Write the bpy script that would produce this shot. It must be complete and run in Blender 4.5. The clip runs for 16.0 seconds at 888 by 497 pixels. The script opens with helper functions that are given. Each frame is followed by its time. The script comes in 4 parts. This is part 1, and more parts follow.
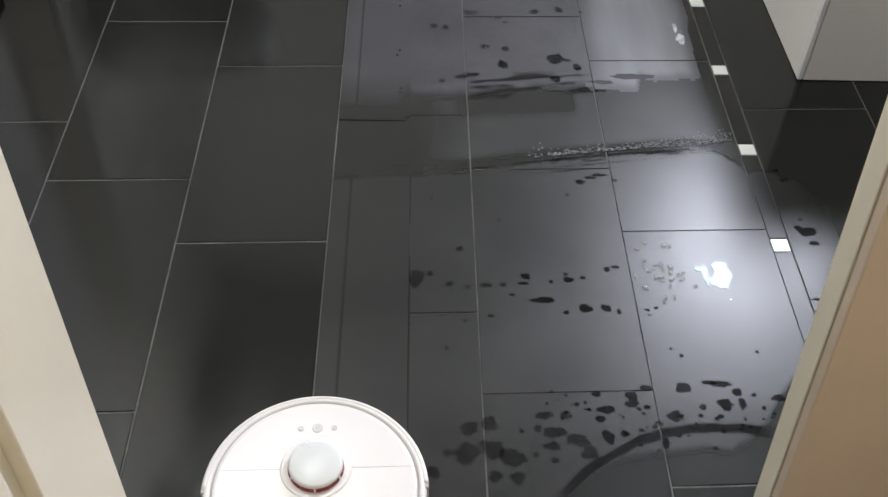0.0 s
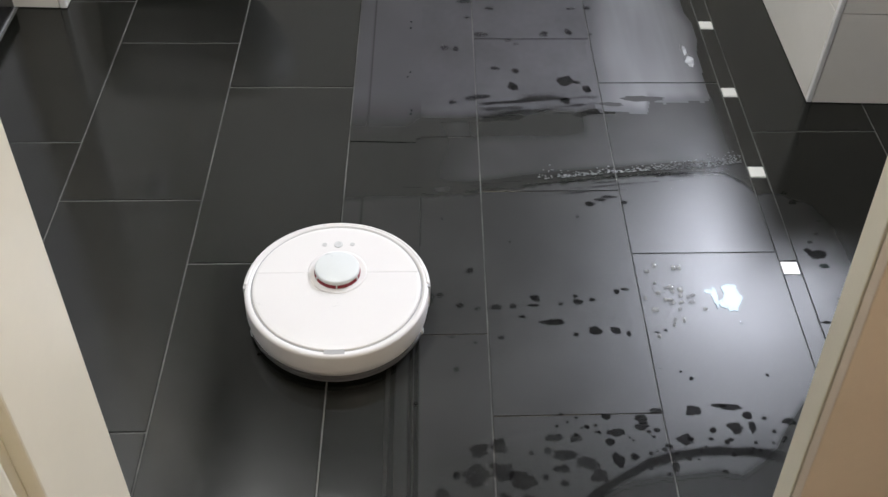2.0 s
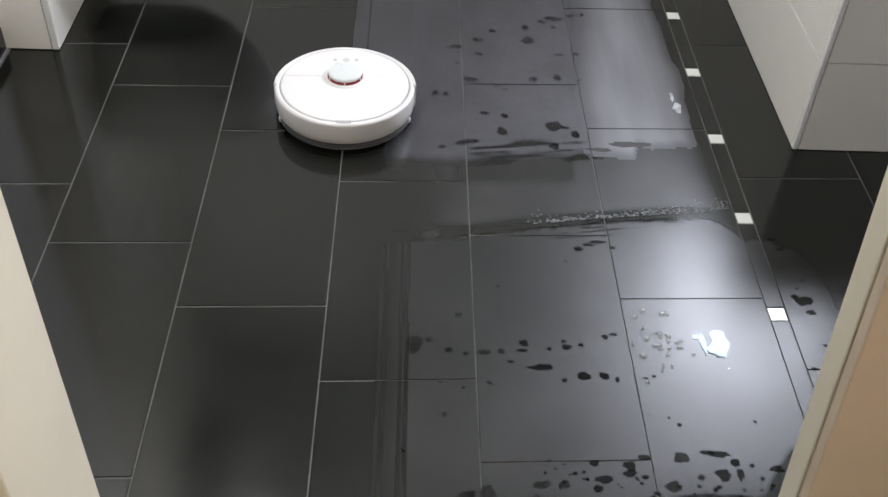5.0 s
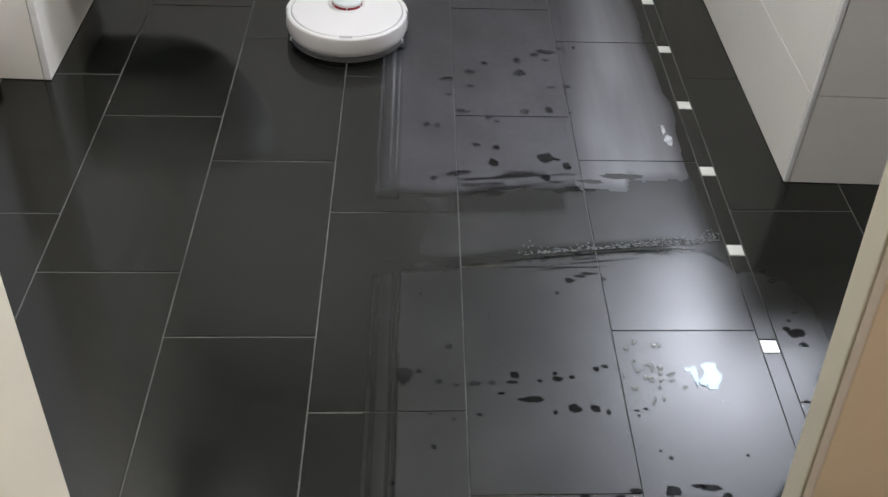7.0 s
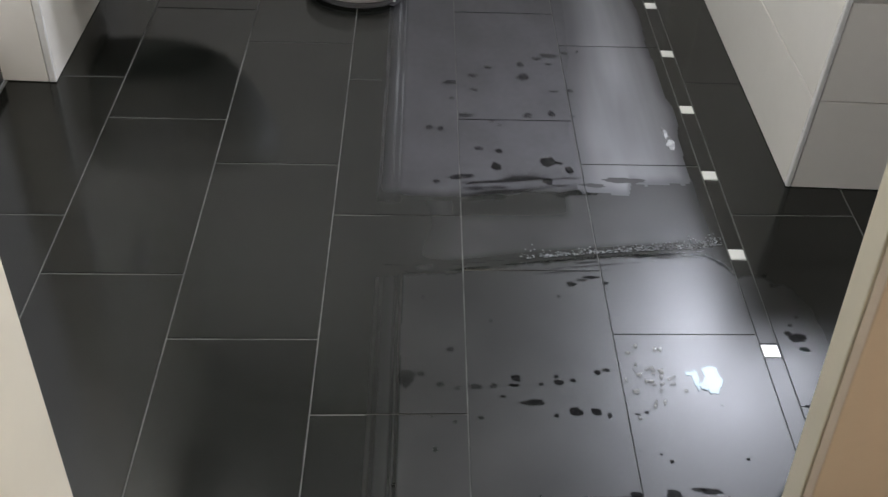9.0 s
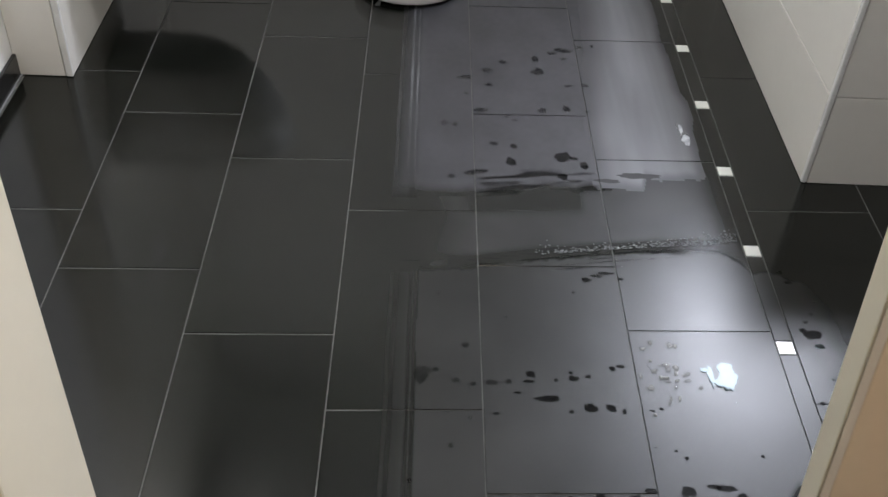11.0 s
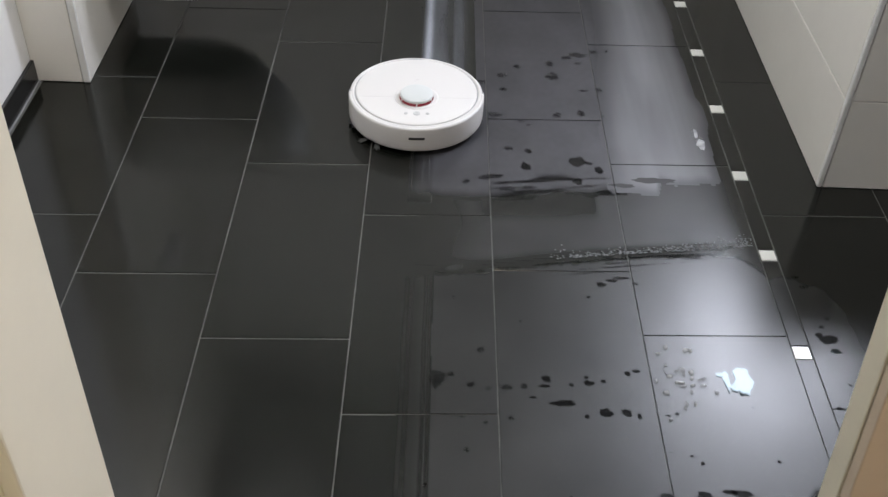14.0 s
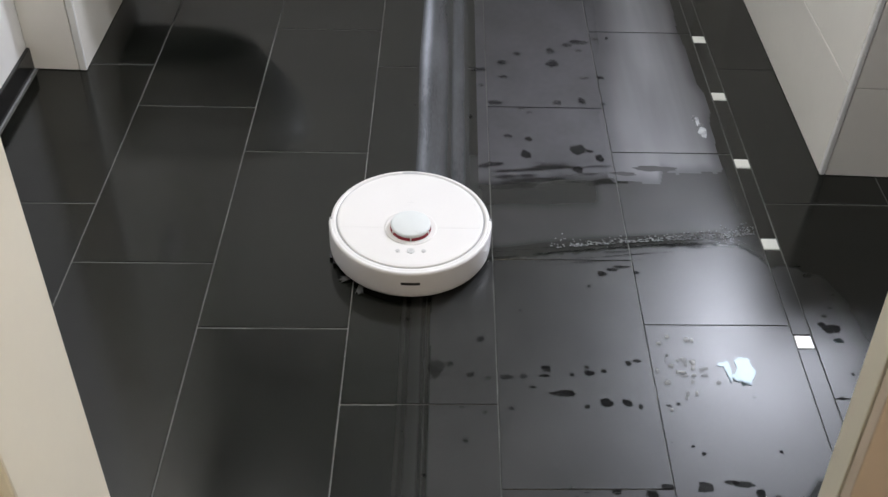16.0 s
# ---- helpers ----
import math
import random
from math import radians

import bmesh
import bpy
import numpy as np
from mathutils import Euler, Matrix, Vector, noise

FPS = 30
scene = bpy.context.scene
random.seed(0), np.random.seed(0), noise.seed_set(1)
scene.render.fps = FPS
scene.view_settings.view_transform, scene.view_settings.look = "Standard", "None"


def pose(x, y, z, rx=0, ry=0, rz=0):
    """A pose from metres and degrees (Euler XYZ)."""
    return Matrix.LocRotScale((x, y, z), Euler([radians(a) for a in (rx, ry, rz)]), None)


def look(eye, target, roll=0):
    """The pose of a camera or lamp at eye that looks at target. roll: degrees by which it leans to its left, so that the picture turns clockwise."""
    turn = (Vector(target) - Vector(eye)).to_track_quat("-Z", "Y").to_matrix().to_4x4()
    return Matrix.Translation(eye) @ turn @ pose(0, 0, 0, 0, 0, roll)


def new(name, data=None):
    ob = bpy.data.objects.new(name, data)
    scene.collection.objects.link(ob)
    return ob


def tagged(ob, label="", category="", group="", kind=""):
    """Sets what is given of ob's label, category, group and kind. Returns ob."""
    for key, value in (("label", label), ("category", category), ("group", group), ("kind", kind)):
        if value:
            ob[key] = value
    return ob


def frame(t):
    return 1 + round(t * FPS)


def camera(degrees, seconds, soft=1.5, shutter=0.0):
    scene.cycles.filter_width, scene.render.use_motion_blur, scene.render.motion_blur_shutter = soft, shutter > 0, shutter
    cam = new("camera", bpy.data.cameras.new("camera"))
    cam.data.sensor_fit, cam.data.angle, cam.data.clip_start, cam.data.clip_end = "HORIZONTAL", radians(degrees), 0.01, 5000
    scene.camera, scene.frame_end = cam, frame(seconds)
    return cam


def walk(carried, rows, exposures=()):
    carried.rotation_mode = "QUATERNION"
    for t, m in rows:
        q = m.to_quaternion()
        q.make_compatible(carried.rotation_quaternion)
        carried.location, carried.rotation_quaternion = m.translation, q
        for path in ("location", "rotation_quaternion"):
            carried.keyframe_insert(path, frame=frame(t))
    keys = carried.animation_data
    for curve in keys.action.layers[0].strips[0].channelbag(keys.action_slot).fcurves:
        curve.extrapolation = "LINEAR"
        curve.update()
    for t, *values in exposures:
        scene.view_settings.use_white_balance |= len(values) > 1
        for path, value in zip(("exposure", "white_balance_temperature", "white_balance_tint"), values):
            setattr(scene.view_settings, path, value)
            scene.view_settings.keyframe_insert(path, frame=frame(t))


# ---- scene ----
cam = camera(47.1, 16.0)

PATH = [
    (0, (0.158, -1.256, 1.468), (0.229, 0.14, 0.038), 2.8),
    (0.5, (0.15, -1.252, 1.481), (0.217, 0.144, 0.05), 2.8),
    (1, (0.147, -1.254, 1.485), (0.215, 0.15, 0.062), 2.8),
    (1.5, (0.156, -1.253, 1.476), (0.215, 0.16, 0.061), 2.5),
    (2, (0.153, -1.255, 1.48), (0.208, 0.165, 0.073), 2.5),
    (2.5, (0.151, -1.255, 1.483), (0.204, 0.173, 0.084), 2.5),
    (3, (0.149, -1.253, 1.481), (0.204, 0.18, 0.087), 2.6),
    (3.5, (0.153, -1.253, 1.478), (0.209, 0.192, 0.097), 2.6),
    (4, (0.15, -1.252, 1.489), (0.213, 0.203, 0.118), 2.8),
    (6.5, (0.153, -1.25, 1.492), (0.239, 0.257, 0.181), 3.9),
    (7, (0.158, -1.248, 1.479), (0.245, 0.269, 0.179), 3.8),
    (7.5, (0.153, -1.251, 1.494), (0.237, 0.263, 0.19), 3.7),
    (8, (0.157, -1.25, 1.487), (0.236, 0.265, 0.184), 3.7),
    (8.5, (0.156, -1.251, 1.49), (0.24, 0.265, 0.188), 3.9),
    (9, (0.159, -1.253, 1.485), (0.24, 0.267, 0.189), 3.9),
    (11.5, (0.148, -1.25, 1.498), (0.202, 0.257, 0.185), 3.4),
    (12, (0.147, -1.251, 1.496), (0.195, 0.26, 0.186), 3.2),
    (12.5, (0.151, -1.252, 1.492), (0.192, 0.263, 0.187), 3.0),
    (13, (0.147, -1.253, 1.499), (0.189, 0.262, 0.193), 3.0),
    (13.5, (0.147, -1.256, 1.502), (0.185, 0.261, 0.199), 3.0),
    (14, (0.145, -1.253, 1.501), (0.179, 0.261, 0.194), 2.9),
    (14.5, (0.144, -1.254, 1.499), (0.172, 0.258, 0.19), 2.8),
    (15, (0.148, -1.246, 1.496), (0.178, 0.26, 0.18), 2.8),
    (15.5, (0.148, -1.245, 1.495), (0.184, 0.258, 0.175), 3.0),
    (16, (0.15, -1.239, 1.488), (0.182, 0.261, 0.165), 2.8),
]
walk(cam, [(t, look(eye, target, roll)) for t, eye, target, roll in PATH],
     exposures=[(0.0, 0.05), (1.0, 0.03), (2.5, 0.0), (3.4, 0.04), (4.0, 0.14), (4.4, 0.14), (6.5, 0.0), (12.0, -0.04), (16.0, -0.09)])

# ---- world and light ----
world = bpy.data.worlds.new("sky")
scene.world = world
world.use_nodes = True
wn = world.node_tree
sky = wn.nodes.new("ShaderNodeTexSky")
sky.sky_type = "NISHITA"
sky.sun_disc = False
sky.sun_elevation, sky.sun_rotation = radians(40), radians(200)
wn.links.new(sky.outputs["Color"], wn.nodes["Background"].inputs["Color"])
wn.nodes["Background"].inputs["Strength"].default_value = 0.12


def area_lamp(name, m, power, sx, sy, color, spread=180):
    data = bpy.data.lights.new(name, "AREA")
    data.shape, data.size, data.size_y, data.energy, data.color, data.spread = "RECTANGLE", sx, sy, power, color, radians(spread)
    ob = new(name, data)
    ob.matrix_world = m
    return ob


CEILING = 2.5
FAR = 2.15          # inner face of the far wall
WIN = (1.46, 2.12, 1.46, 2.29)   # window opening: x0, x1, z0, z1
area_lamp("window_light", look((1.79, FAR + 0.06, 1.875), (1.08, 0.4, 0.6)), 76, 0.62, 0.76, (0.83, 0.87, 1.0), 132)
area_lamp("hall_light", pose(1.0, -2.0, 2.44), 20, 0.5, 0.5, (1.0, 0.83, 0.64))
# added fill with no known source, brightens the bath side and pier
area_lamp("bath_fill", pose(-0.35, 0.72, 2.44), 24, 0.40, 0.40, (0.95, 0.965, 0.96))


# ---- materials ----
def material(name, color, rough=0.5, metal=0.0, vary=0.15, scale=8.0, rough_vary=0.1, bump=0.0, bump_scale=60.0,
             coat=0.0, ior=1.5, per_object=0.0, scatter=37.0, under=None, stretch=(1, 1, 1), alpha=1.0, alpha_vary=0.0, fine=0.3, detail=4.0):
    """A procedural surface: colour and gloss vary at two scales, with fine relief."""
    m = bpy.data.materials.new(name)
    m.use_nodes = True
    t = m.node_tree
    b = t.nodes["Principled BSDF"]
    b.inputs["Metallic"].default_value = metal
    b.inputs["IOR"].default_value = ior
    b.inputs["Coat Weight"].default_value = coat
    b.inputs["Coat Roughness"].default_value = 0.05
    co = t.nodes.new("ShaderNodeTexCoord")
    mp = t.nodes.new("ShaderNodeMapping")
    mp.inputs["Scale"].default_value = stretch
    t.links.new(co.outputs["Object"], mp.inputs["Vector"])
    info = t.nodes.new("ShaderNodeObjectInfo")
    shift = t.nodes.new("ShaderNodeVectorMath")
    shift.operation = "ADD"
    spread = t.nodes.new("ShaderNodeMath")
    spread.operation = "MULTIPLY"
    spread.inputs[1].default_value = scatter
    t.links.new(info.outputs["Random"], spread.inputs[0])
    t.links.new(mp.outputs["Vector"], shift.inputs[0])
    t.links.new(spread.outputs[0], shift.inputs[1])
    big = t.nodes.new("ShaderNodeTexNoise")
    big.inputs["Scale"].default_value, big.inputs["Detail"].default_value = scale, detail
    small = t.nodes.new("ShaderNodeTexNoise")
    small.inputs["Scale"].default_value, small.inputs["Detail"].default_value = scale * 14, 3.0
    for n in (big, small):
        t.links.new(shift.outputs[0], n.inputs["Vector"])
    mix = t.nodes.new("ShaderNodeMath")
    mix.operation = "MULTIPLY_ADD"
    mix.inputs[1].default_value = fine
    t.links.new(small.outputs["Fac"], mix.inputs[0])
    t.links.new(big.outputs["Fac"], mix.inputs[2])
    rng = t.nodes.new("ShaderNodeMapRange")
    low, high = (0.28 + fine * 0.3, 0.72 + fine * 0.7) if detail > 2 else (0.08, 0.95)
    rng.inputs["From Min"].default_value, rng.inputs["From Max"].default_value = low, high
    rng.inputs["To Min"].default_value, rng.inputs["To Max"].default_value = 1 - vary, 1 + vary
    t.links.new(mix.outputs[0], rng.inputs["Value"])
    amount = rng.outputs["Result"]
    if per_object:
        po = t.nodes.new("ShaderNodeMapRange")
        po.inputs["To Min"].default_value, po.inputs["To Max"].default_value = 1 - per_object, 1 + per_object
        t.links.new(info.outputs["Random"], po.inputs["Value"])
        mul = t.nodes.new("ShaderNodeMath")
        mul.operation = "MULTIPLY"
        t.links.new(amount, mul.inputs[0])
        t.links.new(po.outputs["Result"], mul.inputs[1])
        amount = mul.outputs[0]
    col = t.nodes.new("ShaderNodeVectorMath")
    col.operation = "SCALE"
    col.inputs[0].default_value = color
    t.links.new(amount, col.inputs["Scale"])
    t.links.new(col.outputs[0], b.inputs["Base Color"])
    rr = t.nodes.new("ShaderNodeMapRange")
    rr.inputs["From Min"].default_value, rr.inputs["From Max"].default_value = low, high
    rr.inputs["To Min"].default_value, rr.inputs["To Max"].default_value = max(0.0, rough - rough_vary), min(1.0, rough + rough_vary)
    t.links.new(mix.outputs[0], rr.inputs["Value"])
    t.links.new(rr.outputs["Result"], b.inputs["Roughness"])
    if alpha < 1:
        al = t.nodes.new("ShaderNodeMapRange")
        al.inputs["From Min"].default_value, al.inputs["From Max"].default_value = low, high
        al.inputs["To Min"].default_value, al.inputs["To Max"].default_value = alpha - alpha_vary, min(1.0, alpha + alpha_vary)
        t.links.new(mix.outputs[0], al.inputs["Value"])
        bare = t.nodes.new("ShaderNodeAttribute")
        bare.attribute_name = "bare"
        keep = t.nodes.new("ShaderNodeMath")
        keep.operation = "SUBTRACT"
        keep.use_clamp = True
        keep.inputs[0].default_value = 1.0
        t.links.new(bare.outputs["Fac"], keep.inputs[1])
        cover = t.nodes.new("ShaderNodeMath")
        cover.operation = "MULTIPLY"
        t.links.new(al.outputs["Result"], cover.inputs[0])
        t.links.new(keep.outputs[0], cover.inputs[1])
        if under:
            # the film hides the bare surface below it by degrees
            low_b = t.nodes.new("ShaderNodeBsdfPrincipled")
            low_b.inputs["Base Color"].default_value = (*under[0], 1)
            low_b.inputs["Roughness"].default_value = under[1]
            blend = t.nodes.new("ShaderNodeMixShader")
            t.links.new(cover.outputs[0], blend.inputs[0])
            t.links.new(low_b.outputs[0], blend.inputs[1])
            t.links.new(b.outputs[0], blend.inputs[2])
            t.links.new(blend.outputs[0], t.nodes["Material Output"].inputs["Surface"])
        else:
            t.links.new(cover.outputs[0], b.inputs["Alpha"])
    if bump:
        bn = t.nodes.new("ShaderNodeTexNoise")
        bn.inputs["Scale"].default_value, bn.inputs["Detail"].default_value = bump_scale, 5.0
        t.links.new(shift.outputs[0], bn.inputs["Vector"])
        bp = t.nodes.new("ShaderNodeBump")
        bp.inputs["Strength"].default_value, bp.inputs["Distance"].default_value = bump, 0.002
        t.links.new(bn.outputs["Fac"], bp.inputs["Height"])
        t.links.new(bp.outputs["Normal"], b.inputs["Normal"])
    return m


SLATE = material("black_slate_tile", (0.0038, 0.0044, 0.0034), 0.135, vary=0.45, scale=4.5, rough_vary=0.06, bump=0.20, bump_scale=8, per_object=0.2)
GROUT = material("grey_grout", (0.085, 0.085, 0.080), 0.85, vary=0.6, scale=9, bump=0.3, bump_scale=300)
BARE = ((0.0038, 0.0044, 0.0034), 0.135)
FILM = material("dried_water_film", (0.019, 0.0192, 0.0178), 0.325, ior=1.335, vary=0.35, scale=4, rough_vary=0.05, alpha=0.985, alpha_vary=0.015, fine=0.05, detail=2.0, scatter=0, under=BARE)
DULL_FILM = material("dull_water_film", (0.031, 0.030, 0.034), 0.50, vary=0.30, scale=5, rough_vary=0.06, alpha=0.95, alpha_vary=0.05, fine=0.05, detail=2.0, scatter=0, under=BARE)
# soapy film; its pale base also stands in for scattered window light
SHEEN_FILM = material("soapy_sheen_film", (0.135, 0.135, 0.140), 0.50, vary=0.25, scale=5, rough_vary=0.06, alpha=0.82, alpha_vary=0.15, fine=0.05, detail=2.0, stretch=(2.2, 0.5, 1), scatter=0, under=((0.026, 0.025, 0.028), 0.48))
THIN_FILM = material("thin_water_film", (0.036, 0.036, 0.036), 0.40, vary=0.3, scale=5, rough_vary=0.06, alpha=0.42, alpha_vary=0.10, fine=0.05, detail=2.0, scatter=0, under=BARE)
WATER = material("water", (0.004, 0.004, 0.004), 0.05, vary=0.1, rough_vary=0.02, ior=1.33)
SUDS = material("soapy_water", (0.17, 0.175, 0.18), 0.12, vary=0.4, scale=60, rough_vary=0.08, ior=1.34)
WET = material("wet_streak", (0.004, 0.004, 0.004), 0.08, vary=0.1, rough_vary=0.03, ior=1.33, alpha=0.80, alpha_vary=0.12, scale=20, scatter=0)
# the wet track's reflected light is put into this pale base colour
TRAIL_SHEEN = material("trail_sheen", (0.40, 0.42, 0.48), 0.30, vary=0.25, scale=6, rough_vary=0.06, alpha=0.62, alpha_vary=0.12, stretch=(3, 0.6, 1), scatter=0, under=BARE)
FAINT = material("faint_soap_line", (0.30, 0.31, 0.335), 0.3, vary=0.3, scale=20, rough_vary=0.1, alpha=0.30, alpha_vary=0.15, stretch=(1, 0.2, 1), scatter=0)
# pale colour for the soft tail of a painted glint
GLINT_TAIL = material("glint_tail", (0.30, 0.31, 0.335), 0.25, vary=0.3, scale=40, rough_vary=0.1, ior=1.34, alpha=0.27, alpha_vary=0.12)
# pale base stands in for the highlights on clear beads
BEAD = material("highlight_bead", (0.42, 0.42, 0.40), 0.05, vary=0.3, rough_vary=0.02, ior=1.40, alpha=0.42, alpha_vary=0.15)
MOSAIC = material("white_mosaic", (0.78, 0.78, 0.74), 0.15, vary=0.05, scale=30, rough_vary=0.05)
WHITE_TILE = material("white_wall_tile", (0.80, 0.775, 0.715), 0.16, vary=0.03, scale=3, rough_vary=0.04, bump=0.03, bump_scale=12)
TRIM = material("white_edge_trim", (0.74, 0.74, 0.72), 0.3, vary=0.03)
TILE_JOINT = material("tile_joint", (0.45, 0.44, 0.41), 0.8, vary=0.1)
PLASTER = material("white_plaster", (0.80, 0.79, 0.77), 0.8, vary=0.04, scale=4, bump=0.15, bump_scale=150)
SKIRT = material("black_skirting", (0.018, 0.018, 0.018), 0.2, vary=0.25, rough_vary=0.06)
SEALANT = material("grey_sealant", (0.22, 0.22, 0.23), 0.5, vary=0.2, scale=30)
CREAM = material("cream_door_paint", (0.70, 0.655, 0.525), 0.35, vary=0.04, scale=5, rough_vary=0.06, bump=0.05, bump_scale=90)
BEIGE = material("beige_wall_paint", (0.52, 0.43, 0.33), 0.7, vary=0.06, scale=5, bump=0.12, bump_scale=160)
# made-up dark grey for unseen walls, keeps bounced light off the bath front
INNER = material("bounce_cut_grey", (0.13, 0.12, 0.105), 0.8, vary=0.06, scale=5)
ACRYLIC = material("bath_acrylic", (0.82, 0.82, 0.81), 0.1, vary=0.02)
CERAMIC = material("white_ceramic", (0.80, 0.80, 0.79), 0.30, vary=0.02)
SHELL = material("white_robot_plastic", (0.655, 0.638, 0.620), 0.30, vary=0.004, scale=12, rough_vary=0.03)
CAP = material("pale_grey_plastic", (0.58, 0.60, 0.59), 0.35, vary=0.03, scale=20)
BUTTON = material("light_grey_button", (0.47, 0.47, 0.46), 0.4, vary=0.05)
# grey standing in for shade in the robot's gaps and lid groove
GAP_SHADE = material("gap_shade_grey", (0.36, 0.36, 0.36), 0.5, vary=0.1)
BLACK = material("black_plastic", (0.012, 0.012, 0.012), 0.35, vary=0.2)
UNDER = material("dark_grey_plastic", (0.09, 0.09, 0.09), 0.45, vary=0.2)
RED = material("dark_red_plastic", (0.22, 0.02, 0.03), 0.25, vary=0.2, scale=40)
CLOTH = material("grey_mop_cloth", (0.16, 0.16, 0.17), 0.95, vary=0.3, scale=80, bump=0.6, bump_scale=500)
BRISTLE = material("brush_bristle", (0.06, 0.06, 0.06), 0.6, vary=0.2)
RUBBER = material("black_rubber", (0.02, 0.02, 0.02), 0.8, vary=0.2)


def glass_material():
    m = bpy.data.materials.new("window_glass")
    m.use_nodes = True
    b = m.node_tree.nodes["Principled BSDF"]
    b.inputs["Transmission Weight"].default_value = 1.0
    b.inputs["Roughness"].default_value = 0.02
    b.inputs["IOR"].default_value = 1.45
    return m


def lamp_material(name, color, strength):
    m = bpy.data.materials.new(name)
    m.use_nodes = True
    b = m.node_tree.nodes["Principled BSDF"]
    b.inputs["Base Color"].default_value = (0.8, 0.8, 0.78, 1)
    b.inputs["Emission Color"].default_value = (*color, 1)
    b.inputs["Emission Strength"].default_value = strength
    return m


GLASS = glass_material()
OPAL = lamp_material("lamp_opal", (1.0, 0.93, 0.84), 3.0)


# ---- mesh helpers ----
def mesh_of(name, bm, mat, smooth=False):
    me = bpy.data.meshes.new(name)
    bmesh.ops.recalc_face_normals(bm, faces=bm.faces)
    bm.to_mesh(me)
    bm.free()
    me.materials.append(mat)
    if smooth:
        for p in me.polygons:
            p.use_smooth = True
    return me


def part(name, bm, mat, parent=None, label="", smooth=False):
    ob = new(name, mesh_of(name, bm, mat, smooth))
    if parent:
        ob.parent = parent
    return tagged(ob, label)


def thing(name, label, category, m=None, group="", kind=""):
    ob = new(name)
    ob.empty_display_size = 0.05
    if m is not None:
        ob.matrix_world = m
    return tagged(ob, label, category, group, kind)


def box(x0, x1, y0, y1, z0, z1, bevel=0.0, segments=2, bm=None):
    bm = bm or bmesh.new()
    v = [bm.verts.new((x, y, z)) for z in (z0, z1) for y in (y0, y1) for x in (x0, x1)]
    made = [bm.faces.new([v[i] for i in f]) for f in ((0, 2, 3, 1), (4, 5, 7, 6), (0, 1, 5, 4), (2, 6, 7, 3), (0, 4, 6, 2), (1, 3, 7, 5))]
    if bevel:
        edges = list({e for f in made for e in f.edges})
        bmesh.ops.bevel(bm, geom=edges, offset=bevel, segments=segments, affect="EDGES", profile=0.5)
    return bm


def lathe(profile, steps=96, start=0.0, end=360.0, bm=None, caps=True):
    """Turns a profile of (radius, z) round the z axis; an arc less than full gets end caps."""
    bm = bm or bmesh.new()
    full = abs(end - start) >= 359.99
    n = steps if full else steps + 1
    rings = []
    for r, z in profile:
        if r < 1e-6:
            rings.append([bm.verts.new((0, 0, z))] * n)
        else:
            rings.append([bm.verts.new((r * math.cos(radians(start + (end - start) * k / steps)), r * math.sin(radians(start + (end - start) * k / steps)), z)) for k in range(n)])
    for a, b in zip(rings, rings[1:]):
        for k in range(steps):
            j = (k + 1) % n
            q = []
            for v in (a[k], a[j], b[j], b[k]):
                if v not in q:
                    q.append(v)
            if len(q) > 2:
                bm.faces.new(q)
    if not full and caps:
        bm.faces.new([r[0] for r in rings])
        bm.faces.new([r[-1] for r in reversed(rings)])
    return bm


def disc(cx, cy, rx, ry, z, height, steps=24, wobble=0.0, seed=0, dome=True, flat=False):
    """A low irregular lens of liquid or a button: rounded rim, slightly domed."""
    bm = bmesh.new()
    rnd = random.Random(seed)
    lobes = [(rnd.uniform(0, 6.28), rnd.uniform(0.3, 1.0) / k ** (0.6 if steps < 40 else 0.78)) for k in range(2, 7 if steps < 40 else 12)]
    def reach(a):
        return 1 + wobble * sum(w * math.sin(k * a + p) for k, (p, w) in enumerate(lobes, 2))
    rings = []
    for s, h in ((1.0, 0.0), (0.993, 0.6), (0.982, 0.97), (0.7, 1.0)) if flat else ((1.0, 0.0), (0.97, 0.35), (0.88, 0.7), (0.6, 0.93)) if dome else ((1.0, 0.0), (1.0, 0.7), (0.95, 1.0)):
        rings.append([bm.verts.new((cx + rx * s * reach(a) * math.cos(a), cy + ry * s * reach(a) * math.sin(a), z + height * h))
                      for a in (2 * math.pi * k / steps for k in range(steps))])
    for a, b in zip(rings, rings[1:]):
        for k in range(steps):
            bm.faces.new((a[k], a[(k + 1) % steps], b[(k + 1) % steps], b[k]))
    top = bm.verts.new((cx, cy, z + height))
    for k in range(steps):
        bm.faces.new((rings[-1][k], rings[-1][(k + 1) % steps], top))
    return bm


# ---- the room ----
SKEW = 0.038        # the cross joints run a little out of square
JOINT = 0.0032
# near left x of each tile column and the place of one of its cross joints
COLUMNS = ((-0.912, -0.049), (-0.609, 0.364), (-0.307, 0.183), (-0.005, -0.003), (0.293, -0.183), (0.599, 0.232), (0.943, 0.049), (1.245, 0.46), (1.547, 0.27), (1.849, 0.09))
EDGES = [x for x, _ in COLUMNS[1:6]] + [0.9035, 1.245, 1.547, 1.849, 2.151]   # where each column ends
LEFT, RIGHT = -0.93, 2.4
DOOR_Y = -0.535     # room side of the door frame

floor = tagged(part("floor", box(LEFT - 0.1, RIGHT + 0.1, -3.0, FAR + 0.15, -0.05, -0.0016), GROUT), "black slate tile floor with pale grey grout, wet in patches", "floor", kind="structure")


def wall(name, bm, mat, label):
    return tagged(part(name, bm, mat), label, "wall", kind="structure")


